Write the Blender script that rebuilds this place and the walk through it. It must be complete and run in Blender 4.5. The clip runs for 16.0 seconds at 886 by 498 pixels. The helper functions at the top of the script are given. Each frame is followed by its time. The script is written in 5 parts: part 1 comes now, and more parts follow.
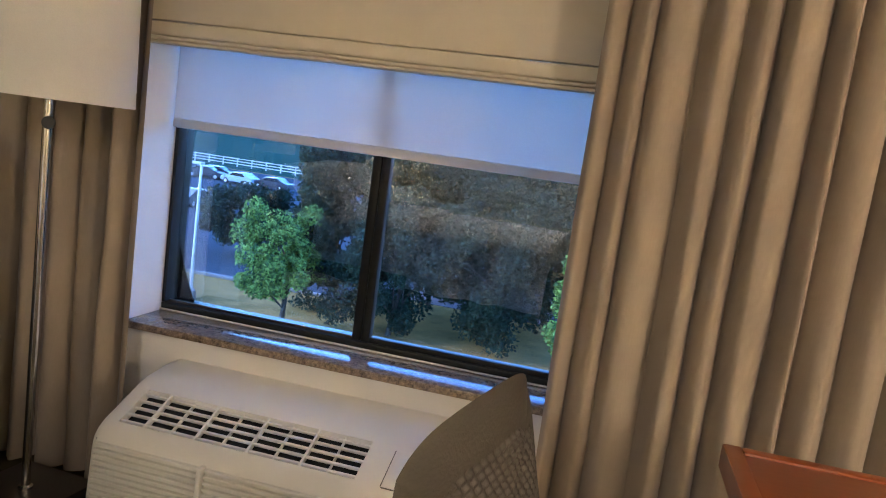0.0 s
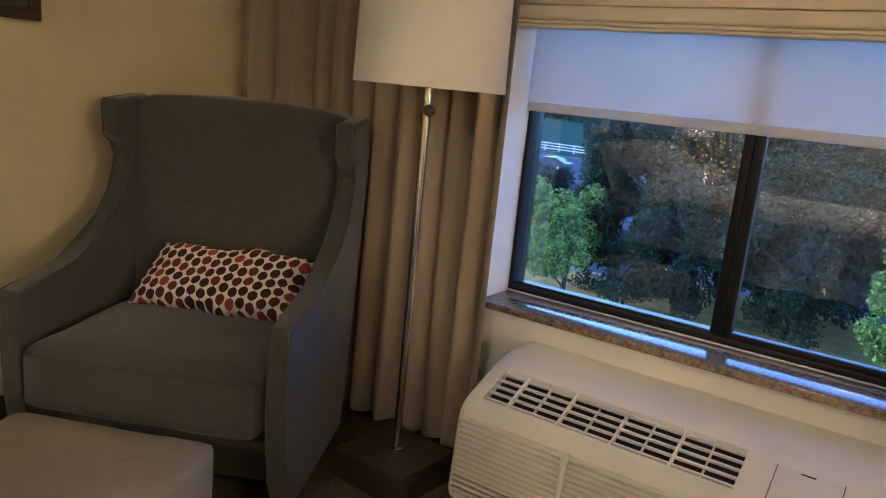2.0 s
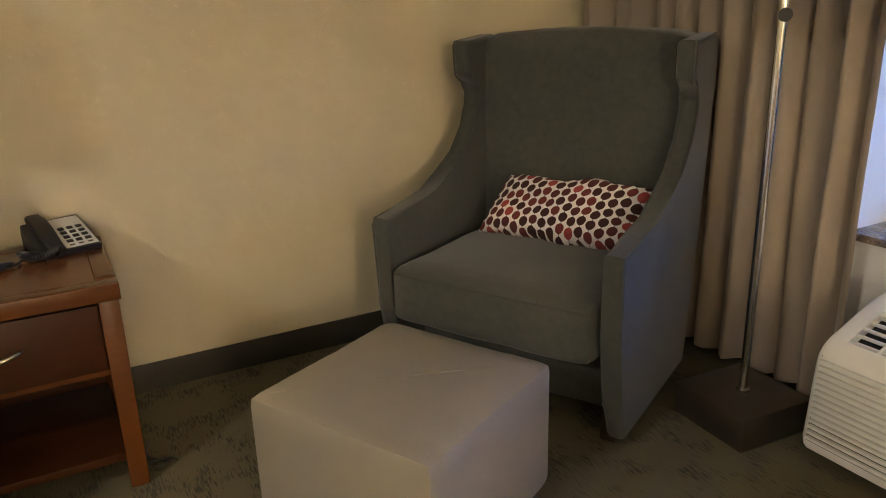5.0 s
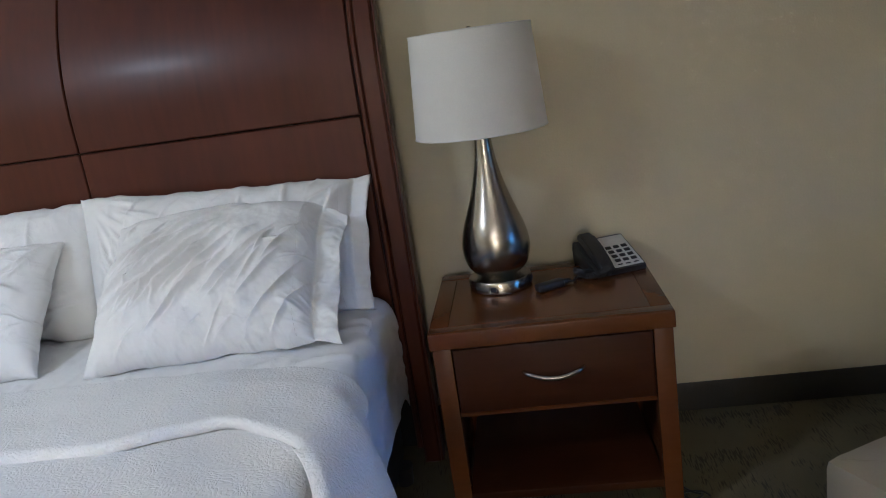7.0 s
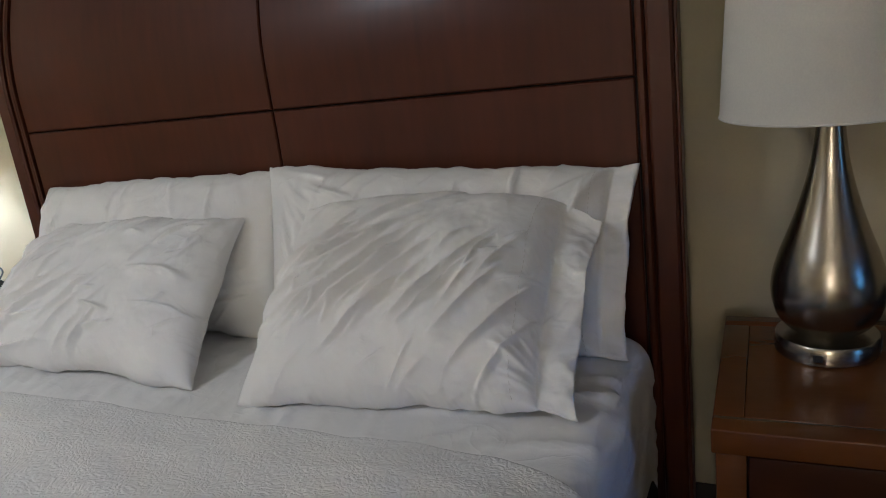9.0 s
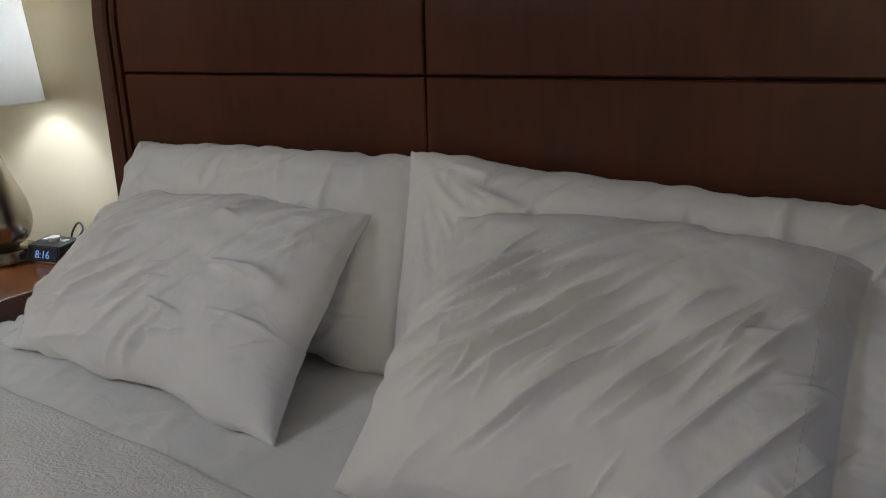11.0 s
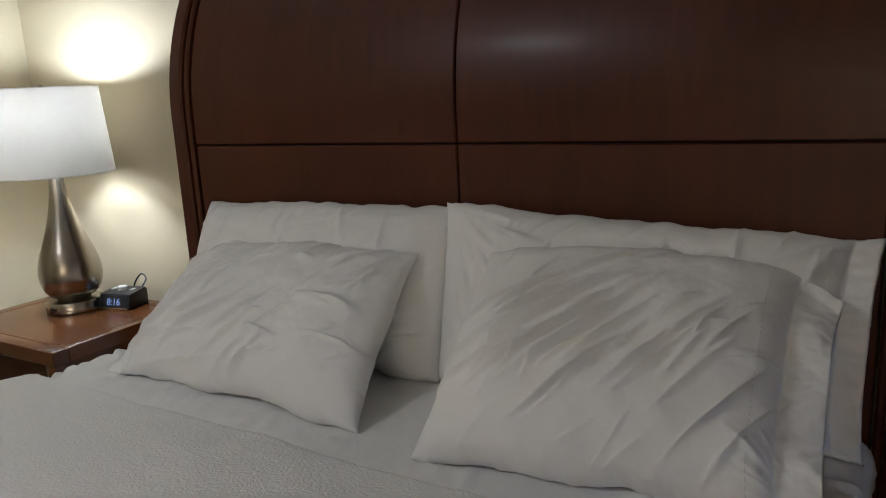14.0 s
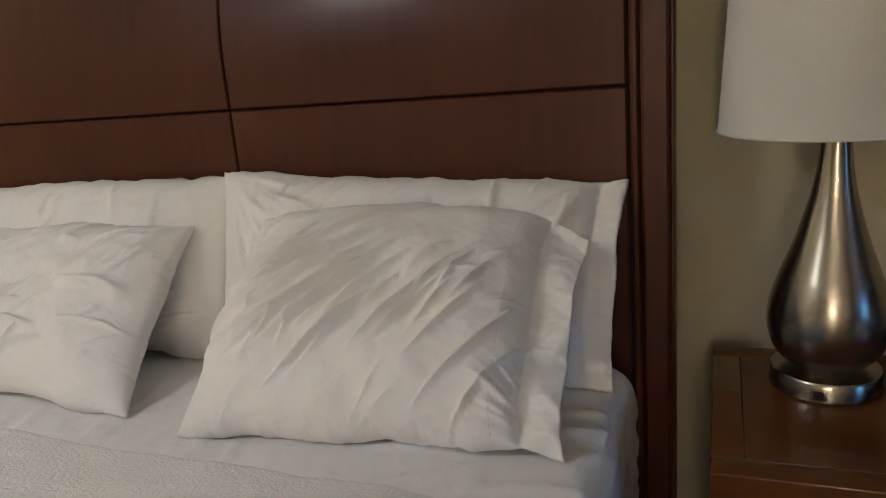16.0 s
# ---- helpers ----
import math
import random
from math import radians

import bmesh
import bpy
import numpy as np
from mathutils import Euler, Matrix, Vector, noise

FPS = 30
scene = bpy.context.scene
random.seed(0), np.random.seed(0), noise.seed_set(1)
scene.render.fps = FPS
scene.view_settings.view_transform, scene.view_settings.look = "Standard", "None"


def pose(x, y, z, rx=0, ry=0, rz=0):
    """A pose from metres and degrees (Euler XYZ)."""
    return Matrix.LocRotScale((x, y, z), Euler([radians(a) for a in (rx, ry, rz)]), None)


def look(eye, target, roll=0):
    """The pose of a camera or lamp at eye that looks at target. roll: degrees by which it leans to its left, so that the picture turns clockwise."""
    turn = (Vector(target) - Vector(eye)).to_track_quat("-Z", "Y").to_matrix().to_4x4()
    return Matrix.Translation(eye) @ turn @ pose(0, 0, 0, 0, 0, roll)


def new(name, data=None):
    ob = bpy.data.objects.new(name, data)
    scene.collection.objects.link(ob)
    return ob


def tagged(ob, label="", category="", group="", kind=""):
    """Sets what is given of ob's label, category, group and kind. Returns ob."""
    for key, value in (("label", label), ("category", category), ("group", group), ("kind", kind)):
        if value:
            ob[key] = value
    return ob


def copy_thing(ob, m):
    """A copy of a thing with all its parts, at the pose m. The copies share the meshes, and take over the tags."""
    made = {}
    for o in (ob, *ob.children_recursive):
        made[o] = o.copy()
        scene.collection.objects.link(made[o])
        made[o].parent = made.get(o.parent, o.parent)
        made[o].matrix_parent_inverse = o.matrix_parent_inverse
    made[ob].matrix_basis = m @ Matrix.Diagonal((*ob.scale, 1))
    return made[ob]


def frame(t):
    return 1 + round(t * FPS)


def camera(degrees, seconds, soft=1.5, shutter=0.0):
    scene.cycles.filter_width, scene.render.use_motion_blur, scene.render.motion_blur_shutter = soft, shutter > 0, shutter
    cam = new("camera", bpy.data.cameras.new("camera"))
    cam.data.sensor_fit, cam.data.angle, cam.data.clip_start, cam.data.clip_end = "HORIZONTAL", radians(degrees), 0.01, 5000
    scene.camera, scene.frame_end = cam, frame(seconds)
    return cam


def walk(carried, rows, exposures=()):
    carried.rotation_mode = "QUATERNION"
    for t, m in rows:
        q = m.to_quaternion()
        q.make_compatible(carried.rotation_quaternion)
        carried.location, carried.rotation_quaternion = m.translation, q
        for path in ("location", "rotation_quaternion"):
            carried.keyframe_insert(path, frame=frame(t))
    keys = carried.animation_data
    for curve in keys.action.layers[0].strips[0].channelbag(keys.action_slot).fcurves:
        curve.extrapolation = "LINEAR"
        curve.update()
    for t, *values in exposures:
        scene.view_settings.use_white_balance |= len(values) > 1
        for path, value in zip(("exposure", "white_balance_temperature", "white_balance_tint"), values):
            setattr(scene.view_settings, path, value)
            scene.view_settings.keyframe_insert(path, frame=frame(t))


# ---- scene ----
cam = camera(61.9, 16.0, soft=1.0)
PATH = [
    (0, (-0.211, 0.253, 1.247), (-0.646, 2.185, 0.971), 7.8),
    (0.5, (-0.29, 0.263, 1.227), (-1.032, 2.086, 0.877), 7.0),
    (1, (-0.35, 0.258, 1.214), (-1.284, 1.978, 0.804), 6.4),
    (1.5, (-0.43, 0.241, 1.21), (-1.453, 1.906, 0.785), 6.0),
    (2, (-0.473, 0.229, 1.224), (-1.558, 1.856, 0.806), 5.7),
    (2.5, (-0.509, 0.219, 1.252), (-1.673, 1.79, 0.828), 5.8),
    (3, (-0.517, 0.245, 1.25), (-1.76, 1.742, 0.787), 5.7),
    (3.2, (-0.489, 0.257, 1.237), (-1.768, 1.715, 0.749), 5.2),
    (5.3, (-0.443, 0.276, 1.196), (-2.183, 1.07, 0.611), -2.9),
    (5.5, (-0.457, 0.268, 1.228), (-2.24, 0.983, 0.669), -3.6),
    (6, (-0.5, 0.201, 1.257), (-2.382, 0.65, 0.748), -5.1),
    (6.3, (-0.542, 0.125, 1.21), (-2.474, 0.363, 0.751), -6.1),
    (6.5, (-0.547, 0.097, 1.257), (-2.484, 0.203, 0.772), -6.7),
    (7, (-0.609, 0.054, 1.268), (-2.528, -0.175, 0.751), -8.4),
    (7.5, (-0.738, 0.048, 1.245), (-2.592, -0.485, 0.716), -9.0),
    (8, (-0.879, 0.022, 1.252), (-2.688, -0.636, 0.707), -8.5),
    (8.5, (-1.036, -0.066, 1.242), (-2.825, -0.772, 0.693), -7.9),
    (9, (-1.213, -0.137, 1.239), (-2.959, -0.946, 0.693), -7.3),
    (9.5, (-1.369, -0.195, 1.238), (-3.055, -1.128, 0.704), -5.9),
    (10, (-1.478, -0.311, 1.222), (-3.122, -1.319, 0.693), -4.2),
    (10.2, (-1.519, -0.361, 1.234), (-3.15, -1.384, 0.693), -3.6),
    (12.3, (-1.579, -0.541, 1.111), (-3.24, -1.511, 0.562), 0.9),
    (12.5, (-1.537, -0.468, 1.148), (-3.208, -1.422, 0.603), 0.3),
    (13, (-1.372, -0.352, 1.235), (-3.064, -1.282, 0.713), -1.3),
    (13.5, (-1.247, -0.388, 1.251), (-2.936, -1.355, 0.791), -2.2),
    (14, (-1.221, -0.399, 1.25), (-2.899, -1.399, 0.822), -2.9),
    (14.5, (-1.244, -0.38, 1.24), (-2.934, -1.368, 0.83), -3.4),
    (15, (-1.254, -0.349, 1.246), (-2.988, -1.253, 0.827), -3.9),
    (15.5, (-1.287, -0.28, 1.226), (-3.078, -1.039, 0.763), -4.4),
    (16, (-1.317, -0.216, 1.198), (-3.121, -0.917, 0.696), -4.8),
]
EXPOSURES = [
    (0.0, 3.15, 6000, 14), (1.0, 3.1, 6300, 14), (3.2, 3.0, 6850, 14), (5.5, 3.55, 5700, 10), (7.0, 2.7, 4550, 10), (8.0, 2.15, 4800, 10), (8.5, 1.9, 4900, 10), (9.0, 2.0, 5000, 10),
    (9.5, 2.15, 5000, 10), (10.2, 1.5, 5000, 10), (12.3, 1.45, 5200, 10), (13.0, 1.45, 5200, 10), (13.5, 1.65, 5200, 10), (14.5, 1.2, 5200, 10), (15.0, 1.15, 5300, 10), (15.5, 1.75, 5400, 10), (16.0, 2.2, 5500, 10),
]
walk(cam, [(t, look(eye, target, roll)) for t, eye, target, roll in PATH], EXPOSURES)

# ---- light ----
world = bpy.data.worlds.new("dusk")
scene.world = world
world.use_nodes = True
wn = world.node_tree
sky = wn.nodes.new("ShaderNodeTexSky")
sky.sky_type, sky.sun_disc = "NISHITA", False
sky.sun_elevation, sky.sun_rotation = radians(34), radians(-75)
sky.air_density, sky.dust_density, sky.ozone_density = 1.0, 0.4, 3.0
dusk = wn.nodes.new("ShaderNodeMix")
dusk.data_type, dusk.blend_type = "RGBA", "MULTIPLY"
dusk.inputs[0].default_value, dusk.inputs[7].default_value = 1.0, (0.47, 0.84, 1.5, 1)
wn.links.new(sky.outputs[0], dusk.inputs[6])
wn.links.new(dusk.outputs[2], wn.nodes["Background"].inputs[0])
wn.nodes["Background"].inputs[1].default_value = 0.15
sun_data = bpy.data.lights.new("sun", "SUN")
sun_data.energy, sun_data.angle, sun_data.color = 0.5, radians(20), (1.0, 0.93, 0.85)
sun = new("sun", sun_data)
sun.matrix_world = look((-30, 8, 12), (0, 30, -6))


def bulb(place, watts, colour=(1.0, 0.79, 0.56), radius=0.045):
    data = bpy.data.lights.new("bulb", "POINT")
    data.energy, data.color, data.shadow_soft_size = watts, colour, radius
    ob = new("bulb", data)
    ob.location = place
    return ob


bulb((-2.66, -2.715, 1.25), 5.4, (1.0, 0.97, 0.92))
# light of an unseen lamp, added where the cast shadows point back to
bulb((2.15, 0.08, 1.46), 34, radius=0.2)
# unseen ceiling fill, added to brighten the bed from above
panel_data = bpy.data.lights.new("added_ceiling_fill", "AREA")
panel_data.shape, panel_data.size, panel_data.energy, panel_data.color = "DISK", 0.5, 5.2, (1.0, 0.88, 0.74)
panel = new("added_ceiling_fill", panel_data)
panel.location = (-0.5, -2.1, 2.355)

# ---- mesh helpers ----


def world_of(ob):
    m = ob.matrix_basis.copy()
    while ob.parent:
        ob = ob.parent
        m = ob.matrix_basis @ m
    return m


def part(name, bm, material, parent=None, label="", angle=40, local=False):
    """Links a bmesh as one mesh object; built in world places unless local."""
    if parent and not local:
        bm.transform(world_of(parent).inverted())
    bmesh.ops.recalc_face_normals(bm, faces=bm.faces[:])
    me = bpy.data.meshes.new(name)
    bm.to_mesh(me)
    bm.free()
    me.materials.append(material)
    me.shade_smooth()
    me.set_sharp_from_angle(angle=radians(angle))
    ob = new(name, me)
    ob.parent = parent
    if label:
        ob["label"] = label
    return ob


def thing(name, x, y, z, rz, label, category, group=""):
    ob = new(name)
    ob.empty_display_size = 0.1
    ob.matrix_basis = pose(x, y, z, 0, 0, rz)
    return tagged(ob, label, category, group)


def box(x0, x1, y0, y1, z0, z1, bev=0.0, seg=2, bm=None):
    bm = bm or bmesh.new()
    vs = bmesh.ops.create_cube(bm, size=1.0)["verts"]
    for v in vs:
        v.co = Vector(((x0 + x1) / 2 + v.co.x * (x1 - x0), (y0 + y1) / 2 + v.co.y * (y1 - y0), (z0 + z1) / 2 + v.co.z * (z1 - z0)))
    if bev:
        es = list({e for v in vs for e in v.link_edges})
        bmesh.ops.bevel(bm, geom=es, offset=bev, segments=seg, affect="EDGES", profile=0.5)
    return bm


def lathe(profile, seg=48, cx=0.0, cy=0.0, bm=None, closed=False):
    bm = bm or bmesh.new()
    rings = []
    for r, z in profile:
        rings.append([bm.verts.new((cx + r * math.cos(2 * math.pi * k / seg), cy + r * math.sin(2 * math.pi * k / seg), z)) for k in range(seg)])
    pairs = list(zip(rings, rings[1:])) + ([(rings[-1], rings[0])] if closed else [])
    for a, b in pairs:
        for k in range(seg):
            bm.faces.new((a[k], a[(k + 1) % seg], b[(k + 1) % seg], b[k]))
    if not closed:
        for ring in (rings[0], rings[-1]):
            bm.faces.new(ring)
    return bm


def tube(points, r, seg=10, bm=None):
    bm = bm or bmesh.new()
    pts = [Vector(p) for p in points]
    rings, side = [], None
    for i, p in enumerate(pts):
        d = (pts[min(i + 1, len(pts) - 1)] - pts[max(i - 1, 0)]).normalized()
        if side is None:
            side = d.orthogonal().normalized()
        side = (side - d * side.dot(d)).normalized()
        up = d.cross(side)
        rad = r[i] if isinstance(r, (list, tuple)) else r
        rings.append([bm.verts.new(p + rad * (math.cos(a) * side + math.sin(a) * up)) for a in (2 * math.pi * k / seg for k in range(seg))])
    for a, b in zip(rings, rings[1:]):
        for k in range(seg):
            bm.faces.new((a[k], a[(k + 1) % seg], b[(k + 1) % seg], b[k]))
    bm.faces.new(rings[0]), bm.faces.new(rings[-1])
    return bm


def surf(fn, nu, nv, bm=None, uv=False):
    """A grid of quads over fn(u, v), u and v from 0 to 1."""
    bm = bm or bmesh.new()
    grid = [[bm.verts.new(fn(i / nu, j / nv)) for j in range(nv + 1)] for i in range(nu + 1)]
    layer = bm.loops.layers.uv.verify() if uv else None
    for i in range(nu):
        for j in range(nv):
            f = bm.faces.new((grid[i][j], grid[i + 1][j], grid[i + 1][j + 1], grid[i][j + 1]))
            if uv:
                for lp, (a, b) in zip(f.loops, ((i, j), (i + 1, j), (i + 1, j + 1), (i, j + 1))):
                    lp[layer].uv = (a / nu, b / nv)
    return bm


def extrude_outline(outline, x0, x1, bev=0.0, seg=3, axis="x"):
    """A slab between x0 and x1 with an outline in the other two axes."""
    bm = bmesh.new()
    put = {"x": lambda s, a, b: (s, a, b), "y": lambda s, a, b: (a, s, b), "z": lambda s, a, b: (a, b, s)}[axis]
    lo = [bm.verts.new(put(x0, a, b)) for a, b in outline]
    hi = [bm.verts.new(put(x1, a, b)) for a, b in outline]
    caps = [bm.faces.new(lo), bm.faces.new(hi)]
    n = len(outline)
    for k in range(n):
        bm.faces.new((lo[k], lo[(k + 1) % n], hi[(k + 1) % n], hi[k]))
    if bev:
        es = list({e for f in caps for e in f.edges})
        bmesh.ops.bevel(bm, geom=es, offset=bev, segments=seg, affect="EDGES", profile=0.5)
    return bm


def smooth_line(points, n):
    """Catmull-Rom through 2D or 3D points."""
    pts = [Vector(p) for p in points]
    out = []
    for i in range(n + 1):
        s = i / n * (len(pts) - 1)
        k = min(int(s), len(pts) - 2)
        t = s - k
        a, b, c, d = pts[max(k - 1, 0)], pts[k], pts[k + 1], pts[min(k + 2, len(pts) - 1)]
        out.append(0.5 * (2 * b + (c - a) * t + (2 * a - 5 * b + 4 * c - d) * t * t + (3 * b - a - 3 * c + d) * t ** 3))
    return out


def fbm(x, y, z=0.0, octaves=3):
    return noise.fractal(Vector((x, y, z)), 0.9, 2.0, octaves)


# ---- materials ----


def material(name, colour, dark=None, rough=0.6, metal=0.0, scale=8.0, stretch=(1, 1, 1), fine=120.0, bump=0.1, bump_distance=0.002, coat=0.0, sheen=0.0, spread=0.5, uv=False, turn=(0, 0, 0), spec=0.5):
    """A surface that varies at two scales, with fine relief."""
    m = bpy.data.materials.new(name)
    m.use_nodes = True
    t = m.node_tree
    b = t.nodes["Principled BSDF"]
    co = t.nodes.new("ShaderNodeTexCoord")
    mp = t.nodes.new("ShaderNodeMapping")
    mp.inputs["Scale"].default_value, mp.inputs["Rotation"].default_value = stretch, [radians(a) for a in turn]
    t.links.new(co.outputs["UV" if uv else "Object"], mp.inputs[0])
    big, small = t.nodes.new("ShaderNodeTexNoise"), t.nodes.new("ShaderNodeTexNoise")
    for n, s, d in ((big, scale, 4), (small, fine, 3)):
        n.inputs["Scale"].default_value, n.inputs["Detail"].default_value = s, d
        t.links.new(mp.outputs[0], n.inputs["Vector"])
    mix = t.nodes.new("ShaderNodeMix")
    mix.data_type = "FLOAT"
    mix.inputs[0].default_value = 0.4
    t.links.new(big.outputs[0], mix.inputs[2]), t.links.new(small.outputs[0], mix.inputs[3])
    ramp = t.nodes.new("ShaderNodeValToRGB")
    ramp.color_ramp.elements[0].position, ramp.color_ramp.elements[1].position = 0.5 - spread / 2, 0.5 + spread / 2
    dark = dark or [0.8 * c for c in colour]
    ramp.color_ramp.elements[0].color, ramp.color_ramp.elements[1].color = (*dark, 1), (*colour, 1)
    t.links.new(mix.outputs[0], ramp.inputs[0])
    t.links.new(ramp.outputs[0], b.inputs["Base Color"])
    rr = t.nodes.new("ShaderNodeMapRange")
    rr.inputs[3].default_value, rr.inputs[4].default_value = rough * 0.85, min(1, rough * 1.15)
    t.links.new(big.outputs[0], rr.inputs[0]), t.links.new(rr.outputs[0], b.inputs["Roughness"])
    b.inputs["Specular IOR Level"].default_value = spec
    b.inputs["Metallic"].default_value, b.inputs["Coat Weight"].default_value = metal, coat
    b.inputs["Coat Roughness"].default_value, b.inputs["Sheen Weight"].default_value = 0.18, sheen
    bp = t.nodes.new("ShaderNodeBump")
    bp.inputs["Strength"].default_value, bp.inputs["Distance"].default_value = bump, bump_distance
    t.links.new(small.outputs[0], bp.inputs["Height"]), t.links.new(bp.outputs[0], b.inputs["Normal"])
    return m


def nodes_of(m):
    t = m.node_tree
    return t, t.nodes["Principled BSDF"]


wall_paint = material("wall_vinyl", (0.575, 0.507, 0.338), (0.525, 0.461, 0.306), rough=0.75, scale=1.5, fine=160, bump=0.35, bump_distance=0.0015)
ceiling_paint = material("ceiling_paint", (0.80, 0.79, 0.75), rough=0.9, scale=3, fine=90, bump=0.4)
reveal_paint = material("reveal_paint", (0.78, 0.76, 0.72), (0.72, 0.70, 0.66), rough=0.6, scale=3, fine=140, bump=0.2)
rubber = material("baseboard_vinyl", (0.045, 0.04, 0.03), (0.03, 0.027, 0.02), rough=0.5, scale=4, bump=0.1)
headboard_wood = material("headboard_mahogany", (0.102, 0.0245, 0.0072), (0.045, 0.0102, 0.0032), spec=0.34, rough=0.40, scale=2.2, stretch=(1, 2.2, 0.3), fine=22, bump=0.05, bump_distance=0.0005, coat=0.08, spread=0.7)
stand_wood = material("nightstand_cherry", (0.124, 0.0395, 0.0083), (0.090, 0.028, 0.0058), spec=0.4, rough=0.26, scale=4.0, stretch=(1.6, 0.25, 1.6), fine=70, bump=0.06, bump_distance=0.0006, coat=0.15, spread=0.6)
leg_wood = material("dark_leg_wood", (0.05, 0.03, 0.02), rough=0.4, scale=6, stretch=(2, 2, 0.3))
# same cherry, darkened: shade on drawer front and open shelf put into colour
shaded_stand_wood = material("shaded_cherry", (0.052, 0.0155, 0.0038), (0.028, 0.0084, 0.0022), spec=0.18, rough=0.4, scale=4.0, stretch=(1.6, 0.25, 1.6), fine=50, bump=0.05, bump_distance=0.0006, spread=0.5)
desk_wood = material("desk_cherry", (0.33, 0.078, 0.016), (0.24, 0.052, 0.011), rough=0.33, scale=3, stretch=(0.3, 2, 2), fine=60, bump=0.05, coat=0.3)
nickel = material("brushed_nickel", (0.44, 0.40, 0.335), (0.37, 0.335, 0.28), rough=0.25, metal=1.0, scale=6, stretch=(1, 1, 1), fine=200, bump=0.01, bump_distance=0.0002)
chrome = material("polished_steel", (0.72, 0.70, 0.66), rough=0.16, metal=1.0, scale=5, bump=0.02)
bronze_plate = material("dark_bronze", (0.10, 0.085, 0.065), (0.075, 0.06, 0.045), rough=0.35, metal=0.6, scale=5, bump=0.05)
black_plastic = material("black_plastic", (0.018, 0.018, 0.02), (0.012, 0.012, 0.013), rough=0.4, scale=10, bump=0.1, bump_distance=0.0004)
grey_plastic = material("pale_grey_plastic", (0.64, 0.64, 0.61), rough=0.5, scale=10, bump=0.05)
white_plastic = material("warm_white_plastic", (0.82, 0.79, 0.72), (0.78, 0.75, 0.68), rough=0.42, scale=3, fine=200, bump=0.08, bump_distance=0.0006)
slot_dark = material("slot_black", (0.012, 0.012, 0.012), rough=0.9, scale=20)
curtain_cloth = material("curtain_cloth", (0.345, 0.285, 0.22), (0.295, 0.24, 0.185), rough=0.85, scale=5, stretch=(1, 1, 0.15), fine=260, bump=0.3, bump_distance=0.001, sheen=0.2)
roman_cloth = material("roman_shade_cloth", (0.66, 0.60, 0.48), (0.61, 0.55, 0.44), rough=0.85, scale=4, fine=260, bump=0.3, bump_distance=0.001)
chair_cloth = material("grey_tweed", (0.080, 0.083, 0.068), (0.022, 0.024, 0.020), rough=0.92, scale=42, fine=330, bump=0.8, bump_distance=0.0012, sheen=0.25, spread=0.7)
piping_cloth = material("grey_piping", (0.06, 0.06, 0.056), rough=0.9, scale=30, fine=300)
vinyl = material("taupe_vinyl", (0.275, 0.24, 0.18), (0.24, 0.208, 0.157), rough=0.36, scale=4, fine=240, bump=0.25, bump_distance=0.0008)
linen = material("white_cotton", (0.86, 0.85, 0.83), (0.82, 0.81, 0.79), rough=0.85, scale=3, fine=420, bump=0.25, bump_distance=0.0006, sheen=0.1)


def crumple(m, scale, strength, distance):
    """Adds small creases to a cloth: folds along the zero lines of a warped noise."""
    t, bs = nodes_of(m)
    old = bs.inputs["Normal"].links[0].from_node
    co, n = t.nodes.new("ShaderNodeTexCoord"), t.nodes.new("ShaderNodeTexNoise")
    n.inputs["Scale"].default_value, n.inputs["Detail"].default_value, n.inputs["Distortion"].default_value = scale, 3.0, 0.9
    t.links.new(co.outputs["Object"], n.inputs["Vector"])
    sub, ab, pw = (t.nodes.new("ShaderNodeMath") for _ in range(3))
    sub.operation, ab.operation, pw.operation = "SUBTRACT", "ABSOLUTE", "POWER"
    sub.inputs[1].default_value, pw.inputs[1].default_value = 0.5, 0.6
    t.links.new(n.outputs[0], sub.inputs[0]), t.links.new(sub.outputs[0], ab.inputs[0]), t.links.new(ab.outputs[0], pw.inputs[0])
    bp = t.nodes.new("ShaderNodeBump")
    bp.invert = True
    bp.inputs["Strength"].default_value, bp.inputs["Distance"].default_value = strength, distance
    t.links.new(pw.outputs[0], bp.inputs["Height"]), t.links.new(old.outputs[0], bp.inputs["Normal"])
    t.links.new(bp.outputs[0], bs.inputs["Normal"])


crumple(linen, 9.0, 0.4, 0.006)
stitching = material("cotton_stitching", (0.76, 0.74, 0.70), rough=0.9, scale=30, fine=300)
bed_skirt = material("dark_base_cloth", (0.035, 0.032, 0.03), rough=0.9, scale=8, fine=200, bump=0.3)
frame_metal = material("window_frame_bronze", (0.018, 0.02, 0.018), (0.012, 0.013, 0.012), rough=0.45, metal=0.3, scale=6, bump=0.05)
mesh_cloth = material("chair_mesh", (0.046, 0.040, 0.031), (0.030, 0.026, 0.021), rough=0.65, scale=20, fine=180, bump=0.4)


